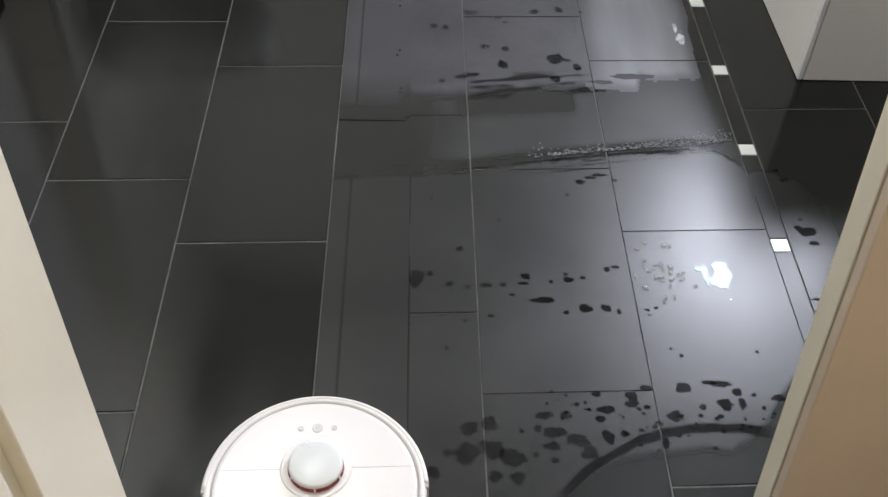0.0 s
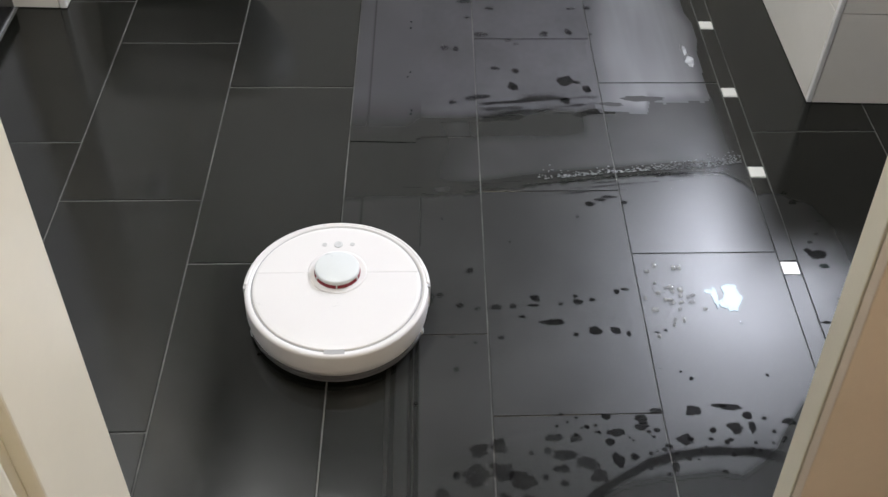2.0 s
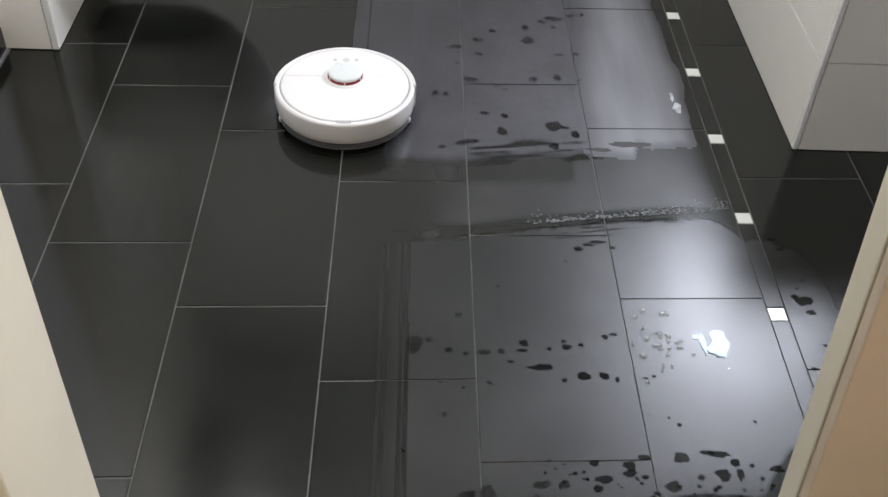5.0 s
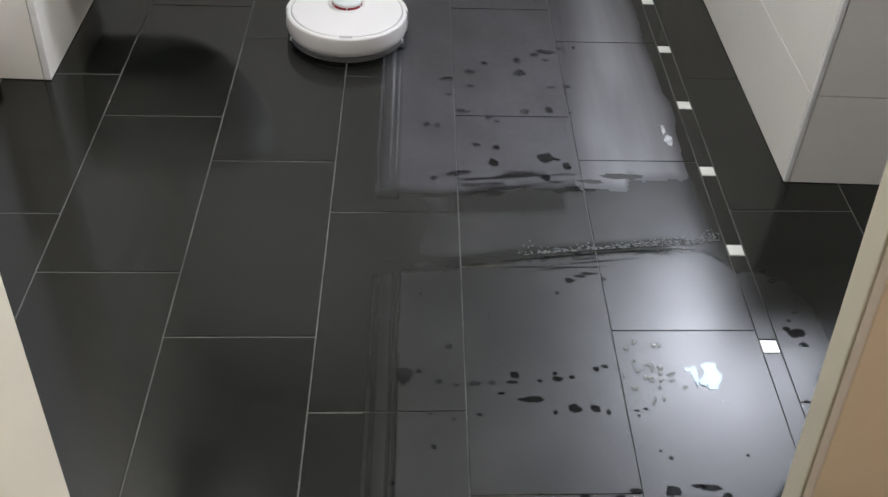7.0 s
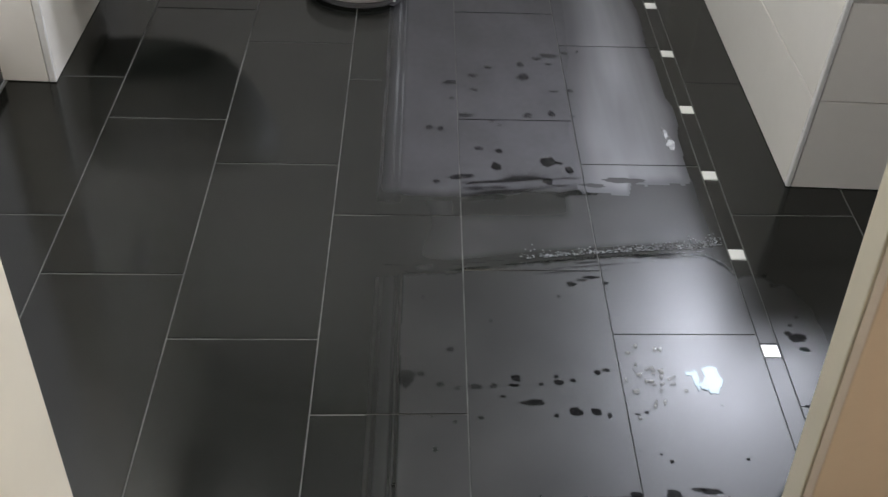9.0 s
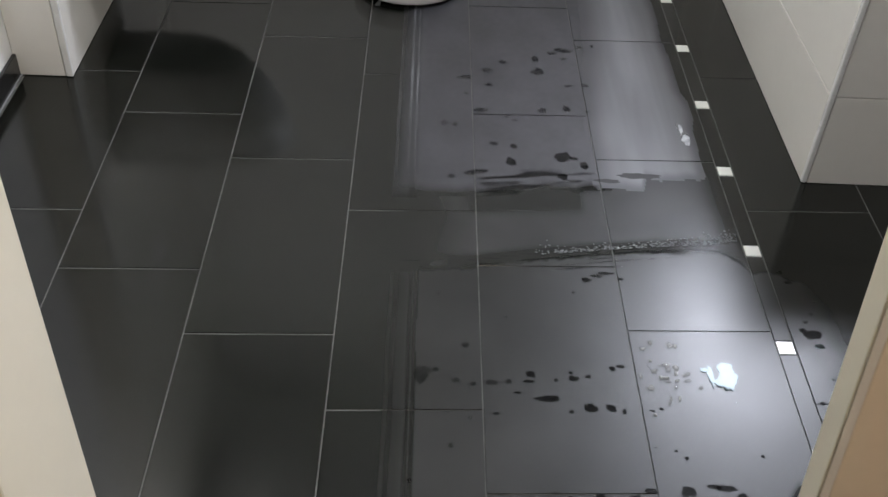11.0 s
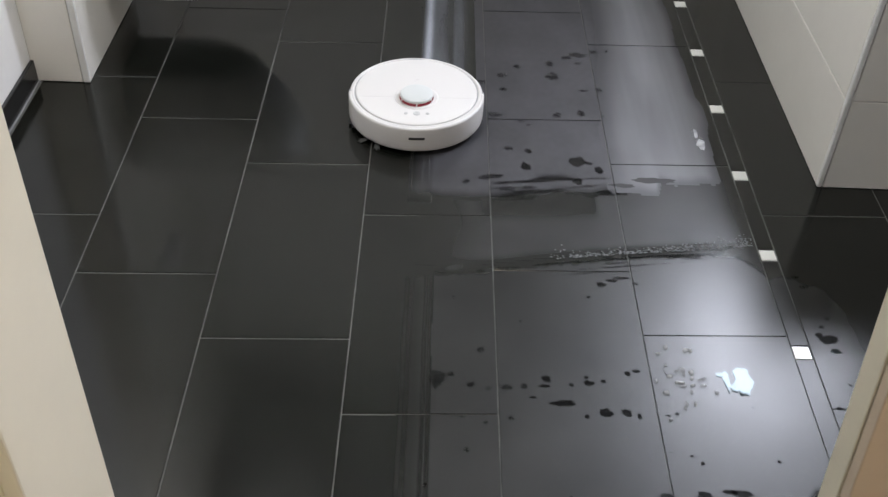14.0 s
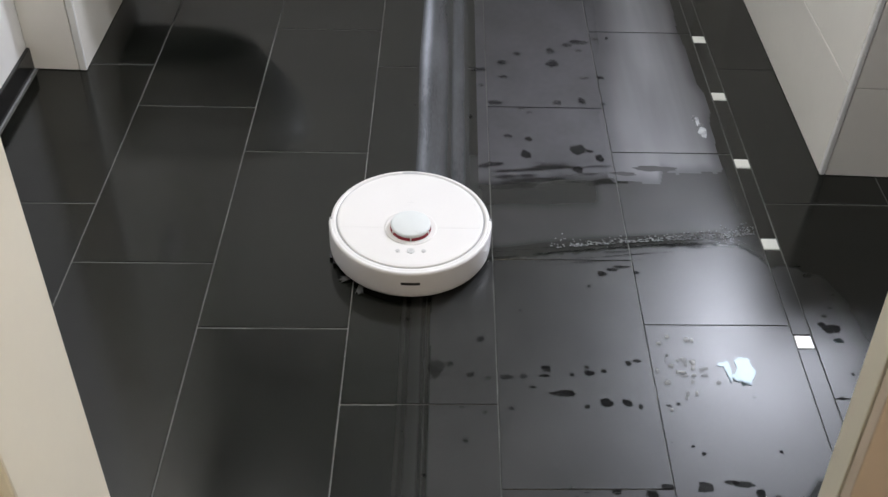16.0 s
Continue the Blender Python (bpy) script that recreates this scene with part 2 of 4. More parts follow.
wall("wall_west", box(LEFT - 0.12, LEFT, DOOR_Y - 0.002, FAR, 0, CEILING), PLASTER, "white plastered bathroom wall above a black skirting")
wall("wall_east", box(RIGHT, RIGHT + 0.12, DOOR_Y + 0.1, FAR, 0, CEILING), PLASTER, "plain white bathroom wall behind the bath")
wn_bm = box(LEFT - 0.12, WIN[0], FAR, FAR + 0.15, 0, CEILING)
box(WIN[1], RIGHT + 0.12, FAR, FAR + 0.15, 0, CEILING, bm=wn_bm)
box(WIN[0], WIN[1], FAR, FAR + 0.15, 0, WIN[2], bm=wn_bm)
box(WIN[0], WIN[1], FAR, FAR + 0.15, WIN[3], CEILING, bm=wn_bm)
wall("wall_north", wn_bm, PLASTER, "white far wall with a window over the bath")
ceiling = tagged(part("ceiling", box(LEFT - 0.12, RIGHT + 0.12, -3.0, FAR + 0.15, CEILING, CEILING + 0.1), PLASTER), "plain white ceiling", "ceiling", kind="structure")

window = tagged(thing("window_1", "bright white-framed window over the bath", "window", pose(0, FAR + 0.09, 0)), kind="structure")
wf = box(WIN[0], WIN[1], 0, 0.05, WIN[2], WIN[2] + 0.05)
box(WIN[0], WIN[1], 0, 0.05, WIN[3] - 0.05, WIN[3], bm=wf)
box(WIN[0], WIN[0] + 0.05, 0, 0.05, WIN[2] + 0.05, WIN[3] - 0.05, bm=wf)
box(WIN[1] - 0.05, WIN[1], 0, 0.05, WIN[2] + 0.05, WIN[3] - 0.05, bm=wf)
part("window_frame", wf, TRIM, window)
pane = part("pane", box(WIN[0] + 0.05, WIN[1] - 0.05, 0.02, 0.028, WIN[2] + 0.05, WIN[3] - 0.05), GLASS, window)
pane.visible_shadow = False

# door wall, frame and hall
OPEN_L, OPEN_R = -0.213, 0.632
wall("wall_south", box(LEFT - 0.12, OPEN_L - 0.06, DOOR_Y - 0.17, DOOR_Y - 0.002, 0, CEILING), INNER, "unseen wall beside the doorway, dark grey to cut bounce light")
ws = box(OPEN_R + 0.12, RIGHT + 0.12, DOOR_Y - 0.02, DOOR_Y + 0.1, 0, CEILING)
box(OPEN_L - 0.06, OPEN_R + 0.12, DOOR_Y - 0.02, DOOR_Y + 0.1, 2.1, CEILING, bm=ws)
wall("wall_south_east", ws, INNER, "unseen wall around the doorway, dark grey to cut bounce light")
wall("wall_hall_west", box(-1.2, -1.05, -3.0, DOOR_Y - 0.17, 0, CEILING), PLASTER, "plain cream hall wall")
wall("wall_hall_east", box(1.35, 1.5, -3.0, DOOR_Y - 0.02, 0, CEILING), PLASTER, "plain cream hall wall")
wall("wall_hall_south", box(-1.2, 1.5, -3.15, -3.0, 0, CEILING), PLASTER, "plain cream hall wall")

door = tagged(thing("door_1", "cream painted open doorway with moulded frame", "door frame"), kind="structure")
jl = box(OPEN_L - 0.06, OPEN_L, DOOR_Y - 0.168, DOOR_Y, 0.0, 2.1, 0.003)
part("jamb", jl, CREAM, door, "cream painted door jamb")
part("moulding", box(OPEN_L - 0.075, OPEN_L - 0.016, DOOR_Y - 0.198, DOOR_Y - 0.1685, 0.0, 2.16, 0.002, 2), CREAM, door)
part("architrave", box(OPEN_L - 0.14, OPEN_L - 0.002, DOOR_Y - 0.235, DOOR_Y - 0.1985, 0.0, 2.18, 0.010, 4), CREAM, door)


def leaning(x0, x1, y0, y1, z1, lean, bevel):
    """An upright that leans to the side: its foot stands at x0..x1."""
    bm = box(x0, x1, y0, y1, 0, z1, bevel)
    for v in bm.verts:
        v.co.x -= lean * v.co.z
    return bm


LEAN = 0.077
FOOT = 0.158 + 0.659 * 0.72 + LEAN * 0.254
part("jamb", leaning(FOOT, FOOT + 0.05, DOOR_Y - 0.04, DOOR_Y, 2.1, LEAN, 0.002), CREAM, door, "narrow cream edge of the frame")
part("casing", leaning(FOOT + 0.002, FOOT + 0.62, DOOR_Y - 0.06, DOOR_Y - 0.041, 2.1, LEAN, 0.002), BEIGE, door, "beige painted casing board")
part("head", box(OPEN_L, 0.9, DOOR_Y - 0.165, DOOR_Y - 0.062, 2.1, 2.14, 0.003), CREAM, door)

# pier on the left with white tiles
PIER_X, PIER_Y = -0.781, 1.118
pier = tagged(part("wall_pier", box(LEFT, PIER_X - 0.008, PIER_Y + 0.008, FAR, 0, CEILING), TILE_JOINT), "white tiled pier with edge trim standing on the black floor", "wall", kind="structure")
for z in range(10):
    part("tile", box(LEFT + 0.001, PIER_X - 0.020, PIER_Y, PIER_Y + 0.007, 0.002 + 0.245 * z, 0.2435 + 0.245 * z, 0.0012, 1), WHITE_TILE, pier)
    for k in range(2):
        part("tile", box(PIER_X - 0.007, PIER_X, PIER_Y + 0.012 + 0.5 * k, PIER_Y + 0.5095 + 0.5 * k, 0.002 + 0.245 * z, 0.2435 + 0.245 * z, 0.0012, 1), WHITE_TILE, pier)
part("trim", box(PIER_X - 0.0185, PIER_X + 0.001, PIER_Y - 0.001, PIER_Y + 0.0105, 0.001, CEILING - 0.01, 0.004, 3), TRIM, pier, "rounded white edge trim")

skirting = tagged(part("baseboard", box(LEFT, LEFT + 0.010, DOOR_Y, PIER_Y + 0.004, 0, 0.065, 0.0015), SKIRT), "low black tile skirting", "skirting", kind="structure")
part("sealant", box(LEFT + 0.010, LEFT + 0.0145, DOOR_Y, PIER_Y + 0.002, -0.001, 0.004, 0.0018), SEALANT, skirting, "grey sealant bead")

# bath with tiled surround
BX, BY = 1.106, 0.768
bath = thing("bathtub", "bathtub boxed in with white wall tiles", "bathtub", pose(BX, BY, 0))
W, D, H = RIGHT - BX, FAR - BY, 0.59
tub = box(0.008, W, 0.008, 0.03, 0.001, H - 0.03)
box(0.008, 0.03, 0.03, D, 0.001, H - 0.03, bm=tub)
part("surround", tub, TILE_JOINT, bath)
for z in range(2):
    z0, z1 = 0.0015 + 0.2505 * z, 0.2495 + 0.2505 * z
    for k in range(2):
        part("tile", box(0.014 + 0.5 * k, min(0.5125 + 0.5 * k, W), 0, 0.007, z0, z1, 0.0012, 1), WHITE_TILE, bath)
        part("tile", box(0, 0.007, 0.014 + 0.99 * k, min(1.0025 + 0.99 * k, D), z0, z1, 0.0012, 1), WHITE_TILE, bath)
part("trim", box(-0.001, 0.0125, -0.001, 0.0125, 0.001, H - 0.032, 0.004, 3), TRIM, bath, "white corner trim")
rim = bmesh.new()
ring = []
for inset, z in ((0.0, H - 0.029), (-0.006, H - 0.02), (-0.004, H), (0.06, H), (0.075, H - 0.02), (0.12, 0.16), (0.2, 0.12)):
    ring.append([rim.verts.new((x, y, z)) for x, y in ((inset, inset), (W - max(inset, 0.0), inset), (W - max(inset, 0.0), D - max(inset, 0.0)), (inset, D - max(inset, 0.0)))])
for a, b in zip(ring, ring[1:]):
    for k in range(4):
        rim.faces.new((a[k], a[(k + 1) % 4], b[(k + 1) % 4], b[k]))
rim.faces.new(ring[-1])
part("tub", rim, ACRYLIC, bath, "white acrylic tub")

# wall-hung toilet on the pier's side; its mirror image darkens the floor
def bowl_section(bm, length, width, z, n=20):
    """A ring that is straight at the wall and round in front."""
    pts = [(0.0, -width / 2)]
    reach = min(length * 0.55, width * 0.75)
    for k in range(n + 1):
        a = -math.pi / 2 + math.pi * k / n
        pts.append((length - reach + reach * math.cos(a), width / 2 * math.sin(a)))
    pts.append((0.0, width / 2))
    return [bm.verts.new((x, y, z)) for x, y in pts]


def loft(sections, bevel=0.0):
    bm = bmesh.new()
    rings = [bowl_section(bm, *s) for s in sections]
    for a, b in zip(rings, rings[1:]):
        for k in range(len(a)):
            bm.faces.new((a[k], a[(k + 1) % len(a)], b[(k + 1) % len(a)], b[k]))
    bm.faces.new(rings[0])
    bm.faces.new(rings[-1])
    return bm


toilet = thing("toilet", "white wall-hung toilet with its lid closed", "toilet", pose(PIER_X + 0.001, 1.485, 0))
part("bowl", loft([(0.33, 0.20, 0.122), (0.36, 0.235, 0.126), (0.40, 0.265, 0.15), (0.46, 0.315, 0.23), (0.51, 0.345, 0.32), (0.53, 0.355, 0.385), (0.525, 0.35, 0.395)]), CERAMIC, toilet, "white ceramic bowl", True)
part("seat", loft([(0.525, 0.352, 0.397), (0.535, 0.362, 0.401), (0.535, 0.362, 0.412), (0.528, 0.355, 0.416)]), TRIM, toilet)
part("lid", loft([(0.520, 0.350, 0.418), (0.530, 0.358, 0.421), (0.528, 0.356, 0.430), (0.50, 0.33, 0.436)]), TRIM, toilet)
plate = thing("flush_plate", "white flush plate on the tiled pier", "flush plate", pose(PIER_X + 0.001, 1.485, 1.0))
part("plate", box(0.0, 0.012, -0.12, 0.12, -0.08, 0.08, 0.004), TRIM, plate)
part("button", box(0.013, 0.018, -0.10, 0.02, -0.05, 0.05, 0.002), TRIM, plate)

# unseen ceiling lamps added over both lights; the bathroom one is made up
for nm, x, y in (("unseen_ceiling_lamp", -0.35, 0.72), ("unseen_ceiling_lamp", 1.0, -2.0)):
    lampy = thing(nm, "unseen flat round opal ceiling lamp, added above its light", "lamp", pose(x, y, CEILING))
    part("ring", lathe([(0.20, 0.0), (0.20, -0.03), (0.19, -0.03), (0.19, 0.0)], 48), TRIM, lampy)
    part("diffuser", lathe([(0.189, -0.002), (0.189, -0.028), (0.0, -0.034)], 48), OPAL, lampy)


# ---- the robot ----
def robot():
    """A round floor-cleaning robot, 0.35 m across, heading along its own +y."""
    r = thing("robot_vacuum", "white round robot vacuum cleaner with laser turret, mopping the floor", "robot vacuum")
    body = part("body", lathe([(0.0, 0.014), (0.150, 0.013), (0.166, 0.020), (0.1705, 0.026), (0.1725, 0.040), (0.1725, 0.0725), (0.1718, 0.0762), (0.1690, 0.0787), (0.1612, 0.0800), (0.1608, 0.0765), (0.1585, 0.0765), (0.0, 0.0755)], 128, bm=None), SHELL, r, "white plastic body", True)
    under = part("underside", lathe([(0.0, 0.0115), (0.148, 0.0115), (0.160, 0.0135), (0.1665, 0.0205), (0.160, 0.0195), (0.0, 0.0150)], 96), UNDER, r, "dark grey underside", True)
    # front bumper: the half ring ahead of the notches
    part("bumper", lathe([(0.1680, 0.0125), (0.1735, 0.0130), (0.1752, 0.0165), (0.1760, 0.0260), (0.1760, 0.0725), (0.1752, 0.0765), (0.1728, 0.0786), (0.1680, 0.0792), (0.1680, 0.0125)], 80, 1.5, 178.5), SHELL, r, "white curved front bumper", True)
    for s in (-1, 1):
        part("bumper_gap", box(s * 0.1695 - 0.0055, s * 0.1695 + 0.0055, -0.0042, 0.0042, 0.052, 0.0786, 0.001, 1), GAP_SHADE, r, "grey gap at the bumper's end")
    slot = bmesh.new()
    lathe([(0.1752, 0.0470), (0.1763, 0.0475), (0.1763, 0.0545), (0.1752, 0.0550)], 12, 83.5, 96.5, bm=slot)
    part("sensor_slot", slot, BLACK, r, "black front sensor slot")
    part("rear_catch", lathe([(0.1560, 0.0770), (0.1650, 0.0775), (0.1652, 0.0795), (0.1560, 0.0815)], 10, -96.5, -83.5), GAP_SHADE, r, "dark recess at the lid's rear edge")
    # ring added in the groove to darken it
    part("lid_seam", lathe([(0.1577, 0.0768), (0.1577, 0.0778), (0.1607, 0.0780), (0.1607, 0.0768)], 96), GAP_SHADE, r, "thin grey ring standing in for shade in the lid's seam")
    # lid in two pieces that meet on the turret's line
    ty = 0.034
    def lid_piece(front):
        bm = bmesh.new()
        n = 72
        a0 = math.asin(ty / 0.1575)
        angles = [a0 + (math.pi - 2 * a0) * k / n for k in range(n + 1)] if front else [math.pi - a0 + (math.pi + 2 * a0) * k / n for k in range(n + 1)]
        off = 0.0003 if front else -0.0003
        rings = []
        for s, z in ((1.0, 0.0760), (1.0, 0.0795), (0.993, 0.0812), (0.97, 0.0820)):
            rings.append([bm.verts.new((0.1575 * s * math.cos(a), (0.1575 * s * math.sin(a) - ty) * (s if abs(0.1575 * math.sin(a) - ty) > 0.002 else 1) + ty + off, z)) for a in angles])
        for a, b in zip(rings, rings[1:]):
            for k in range(n + 1):
                bm.faces.new((a[k], a[(k + 1) % (n + 1)], b[(k + 1) % (n + 1)], b[k]))
        bm.faces.new(rings[-1])
        return bm
    part("fixed_cover", lid_piece(True), SHELL, r, "fixed white front cover")
    part("lid", lid_piece(False), SHELL, r, "hinged white dust bin lid")
    turret = part("turret", lathe([(0.0560, 0.0815), (0.0560, 0.0826), (0.0535, 0.0832), (0.0490, 0.0824), (0.0470, 0.0822), (0.0, 0.0822)], 64), SHELL, r, "laser turret in a shallow collar", True)
    turret.location.y = ty
    part("slit", lathe([(0.0440, 0.0823), (0.0437, 0.0850), (0.0425, 0.0885), (0.0400, 0.0902)], 64), RED, turret, "dark red slit under the cap", True)
    for k in range(6):
        b = box(0.0405, 0.0443, -0.0014, 0.0014, 0.0823, 0.0905)
        bmesh.ops.rotate(b, verts=b.verts, cent=(0, 0, 0), matrix=Matrix.Rotation(radians(30 + 60 * k), 3, "Z"))
        part("post", b, CAP, turret)
    part("cap", lathe([(0.0390, 0.0893), (0.0420, 0.0890), (0.0426, 0.0905), (0.0424, 0.0935), (0.0414, 0.0956), (0.0385, 0.0967), (0.0, 0.0972)], 64), CAP, turret, "pale grey round cap", True)
    # buttons
    for x, rad in ((0.0, 0.0085), (-0.027, 0.0048), (0.027, 0.0048)):
        button = part("button", disc(x, 0.108, rad, rad, 0.0819, 0.0010, 24, dome=False), BUTTON, r, "pale grey button")
        if rad > 0.006:
            part("symbol", lathe([(0.0050, 0.0), (0.0050, 0.0003), (0.0062, 0.0003), (0.0062, 0.0)], 24), CAP, button).location = (x, 0.108, 0.0829)
    # mop holder behind, with its cloth
    mop = part("mop_holder", lathe([(0.085, 0.0065), (0.160, 0.0065), (0.1695, 0.0095), (0.1700, 0.0190), (0.1600, 0.0210), (0.085, 0.0200)], 40, -158, -22), UNDER, r, "grey mop holder")
    part("mop_cloth", lathe([(0.082, 0.0008), (0.163, 0.0008), (0.1665, 0.0035), (0.163, 0.0064), (0.082, 0.0064)], 40, -155, -25), CLOTH, mop, "damp grey mop cloth")
    for a in (-160, -20):
        lug = box(0.158, 0.1720, -0.005, 0.005, 0.008, 0.022, 0.003)
        bmesh.ops.rotate(lug, verts=lug.verts, cent=(0, 0, 0), matrix=Matrix.Rotation(radians(a), 3, "Z"))
        part("clip", lug, CAP, mop, "clear plastic clip")
    for s in (-1, 1):
        w = bmesh.new()
        lathe([(0.0, -0.011), (0.030, -0.011), (0.034, -0.007), (0.034, 0.007), (0.030, 0.011), (0.0, 0.011)], 32, bm=w)
        wheel = part("wheel", w, RUBBER, r, "black drive wheel")
        wheel.matrix_basis = Matrix.Translation((s * 0.115, 0.0, 0.0345)) @ Matrix.Rotation(radians(90), 4, "Y")
    brush = part("side_brush", lathe([(0.0, 0.0), (0.016, 0.0), (0.014, 0.006), (0.0, 0.007)], 20), UNDER, r, "five-armed side brush")
    brush.location = (0.098, 0.105, 0.0045)
    for k in range(5):
        bm = bmesh.new()
        for j in range(9):
            a = radians(72 * k + (j - 4) * 2.2)
            b0, b1 = 0.012, 0.050 + 0.004 * math.sin(j * 5.1)
            p = Vector((-math.sin(a), math.cos(a), 0)) * 0.0007
            u = Vector((math.cos(a), math.sin(a), 0))
            z = Vector((0, 0, 0.003))
            e = Vector((0, 0, -0.003))
            q = [bm.verts.new(c) for c in (u * b0 + p + z, u * b0 - p + z, u * b1 - p + e, u * b1 + p + e)]
            t = [bm.verts.new(v.co + Vector((0, 0, 0.0012))) for v in q]
            bm.faces.new(q)
            bm.faces.new(t)
            for i in range(4):
                bm.faces.new((q[i], q[(i + 1) % 4], t[(i + 1) % 4], t[i]))
        part("bristles", bm, BRISTLE, brush)
    return r, brush


ROBOT, SIDE_BRUSH = robot()


# ---- water on the floor ----
def smooth(lo, hi, v):
    f = min(1.0, max(0.0, (v - lo) / (hi - lo)))
    return f * f * (3 - 2 * f)


def along(points, x):
    """The height of a chain of points at x."""
    if x <= points[0][0]:
        return points[0][1]
    for (xa, ya), (xb, yb) in zip(points, points[1:]):
        if x <= xb:
            return ya + (yb - ya) * (x - xa) / (xb - xa)
    return points[-1][1]


def grain(x, y, sx, sy, seed):
    return noise.noise(Vector((x * sx, y * sy, seed * 3.7)))


def patch_mesh(cover, x0, x1, low, high, z, sx, sy, mat):
    """A thin sheet between two borders; it thins out where cover(x, y) falls to nothing."""
    nx = max(2, int((x1 - x0) / sx))
    ny = max(2, int(max(high(x0) - low(x0), high(x1) - low(x1)) / sy))
    verts, bare = [], []
    for i in range(nx + 1):
        x = x0 + (x1 - x0) * i / nx
        ya, yb = low(x), max(low(x), high(x))
        for j in range(ny + 1):
            y = ya + (yb - ya) * j / ny
            verts.append((x, y, z))
            bare.append(1 - min(1.0, max(0.0, cover(x, y))))
    faces = []
    for i in range(nx):
        for j in range(ny):
            q = (i * (ny + 1) + j, (i + 1) * (ny + 1) + j, (i + 1) * (ny + 1) + j + 1, i * (ny + 1) + j + 1)
            if min(bare[k] for k in q) < 0.995 and verts[q[3]][1] - verts[q[0]][1] > 1e-5:
                faces.append(q)
    # one mesh to each connected piece
    root = {k: k for q in faces for k in q}
    def top_of(k):
        while root[k] != k:
            root[k] = root[root[k]]
            k = root[k]
        return k
    for q in faces:
        for k in q[1:]:
            root[top_of(k)] = top_of(q[0])
    pieces = {}
    for q in faces:
        pieces.setdefault(top_of(q[0]), []).append(q)
    made = []
    for quads in pieces.values():
        if len(quads) < 8:
            continue
        used = sorted({k for q in quads for k in q})
        slot = {k: n for n, k in enumerate(used)}
        me = bpy.data.meshes.new("patch")
        me.from_pydata([verts[k] for k in used], [], [[slot[k] for k in q] for q in quads])
        me.attributes.new("bare", "FLOAT", "POINT").data.foreach_set("value", [bare[k] for k in used])
        me.materials.append(mat)
        made.append(me)
    return made


def film(name, cover, x0, x1, y0, y1, label, mat, z=0.0005, sx=0.006, sy=0.008, group="water films"):
    """Water or dried film lying on the tiles alone, one patch to a tile."""
    ob = tagged(thing(name, label, "water film"), group=group)
    cells = []
    for (cx, cy), end in zip(COLUMNS, EDGES):
        for k in range(-2, 5):
            cells.append((cx + JOINT / 2, end - JOINT / 2, cy + 0.6 * k + JOINT / 2 - SKEW * cx, cy + 0.6 * (k + 1) - JOINT / 2 - SKEW * cx))
    cells += [(0.905, 0.941, 0.219 + 0.3035 * k - SKEW * 0.905, 0.48 + 0.3035 * k - SKEW * 0.905) for k in range(-3, 8)]
    for xa, xb, ya, yb in cells:
        xa, xb = max(x0, xa), min(x1, xb)
        if xb - xa < 0.002 or yb + SKEW * xb < y0 or ya + SKEW * xa > y1:
            continue
        for me in patch_mesh(cover, xa, xb, lambda x: max(y0, ya + SKEW * x), lambda x: min(y1, yb + SKEW * x), z, sx, sy, mat):
            new("patch", me).parent = ob
    return ob


# the sheet near the doorway: its far edge, and its near edge along the arc of an earlier pass
TOP_EDGE = ((0.09, 0.382), (0.147, 0.394), (0.271, 0.407), (0.397, 0.434), (0.525, 0.456), (0.656, 0.476), (0.788, 0.492), (0.845, 0.488), (0.885, 0.455), (0.905, 0.425), (0.96, 0.425), (1.02, 0.39), (1.06, 0.30))
ARC = ((0.38, -0.46), (0.422, -0.387), (0.476, -0.332), (0.526, -0.311), (0.566, -0.303), (0.636, -0.294), (0.676, -0.289), (0.715, -0.297), (0.755, -0.270), (0.787, -0.241), (0.811, -0.205), (0.86, -0.14))
BAND = ((0.40, -0.40), (0.463, -0.337), (0.489, -0.318), (0.52, -0.301), (0.562, -0.276), (0.604, -0.262), (0.645, -0.254), (0.685, -0.250), (0.725, -0.250), (0.764, -0.254), (0.80, -0.262))


def near_stripes(x):
    """How the mop's edge has left the film in lines along its track."""
    if x > 0.162:
        return 1.0
    if x < 0.098:
        return 0.0
    c = 0.42 + 0.35 * smooth(0.12, 0.162, x)
    for mid, half in ((0.115, 0.0045), (0.147, 0.0035), (0.158, 0.004)):
        c *= smooth(half * 0.4, half * 1.5, abs(x - mid))
    return c * smooth(0.098, 0.105, x)


def near_sheet(x, y):
    top = along(TOP_EDGE, x) + 0.006 * grain(x, 0, 40, 1, 1) + 0.004 * grain(x, 0, 130, 1, 2)
    c = smooth(-0.004, 0.006, top - y)
    low = along(ARC, x) + 0.003 * grain(x, 0, 60, 1, 4)
    c *= smooth(-0.011, 0.011, y - low)
    c *= 1 - 0.03 * smooth(0.93, 0.96, x) - 0.97 * smooth(0.0, 0.12, x - 0.97 - 0.04 * grain(0, y, 1, 14, 3))
    # thinner towards the doorway
    c *= 0.62 + 0.38 * smooth(-0.34, -0.14, y + 0.05 * grain(x, y, 6, 6, 9))
    c *= near_stripes(x + 0.0012 * grain(x, y, 3, 9, 5))
    return c * (1.0 + 0.03 * grain(x, y, 14, 14, 6))


film("water_film", near_sheet, 0.098, 1.10, -0.45, 0.51, "dull dried water film across black tiles near the doorway", FILM, sx=0.003, sy=0.0035)


def arc_band(x, y):
    mid = along(BAND, x) + 0.003 * grain(x, 0, 30, 1, 3)
    half = 0.0095 + 0.003 * grain(x, 0, 22, 1, 8)
    return smooth(-0.003, 0.004, half - abs(y - mid)) * smooth(0.40, 0.44, x) * (1 - smooth(0.77, 0.80, x))


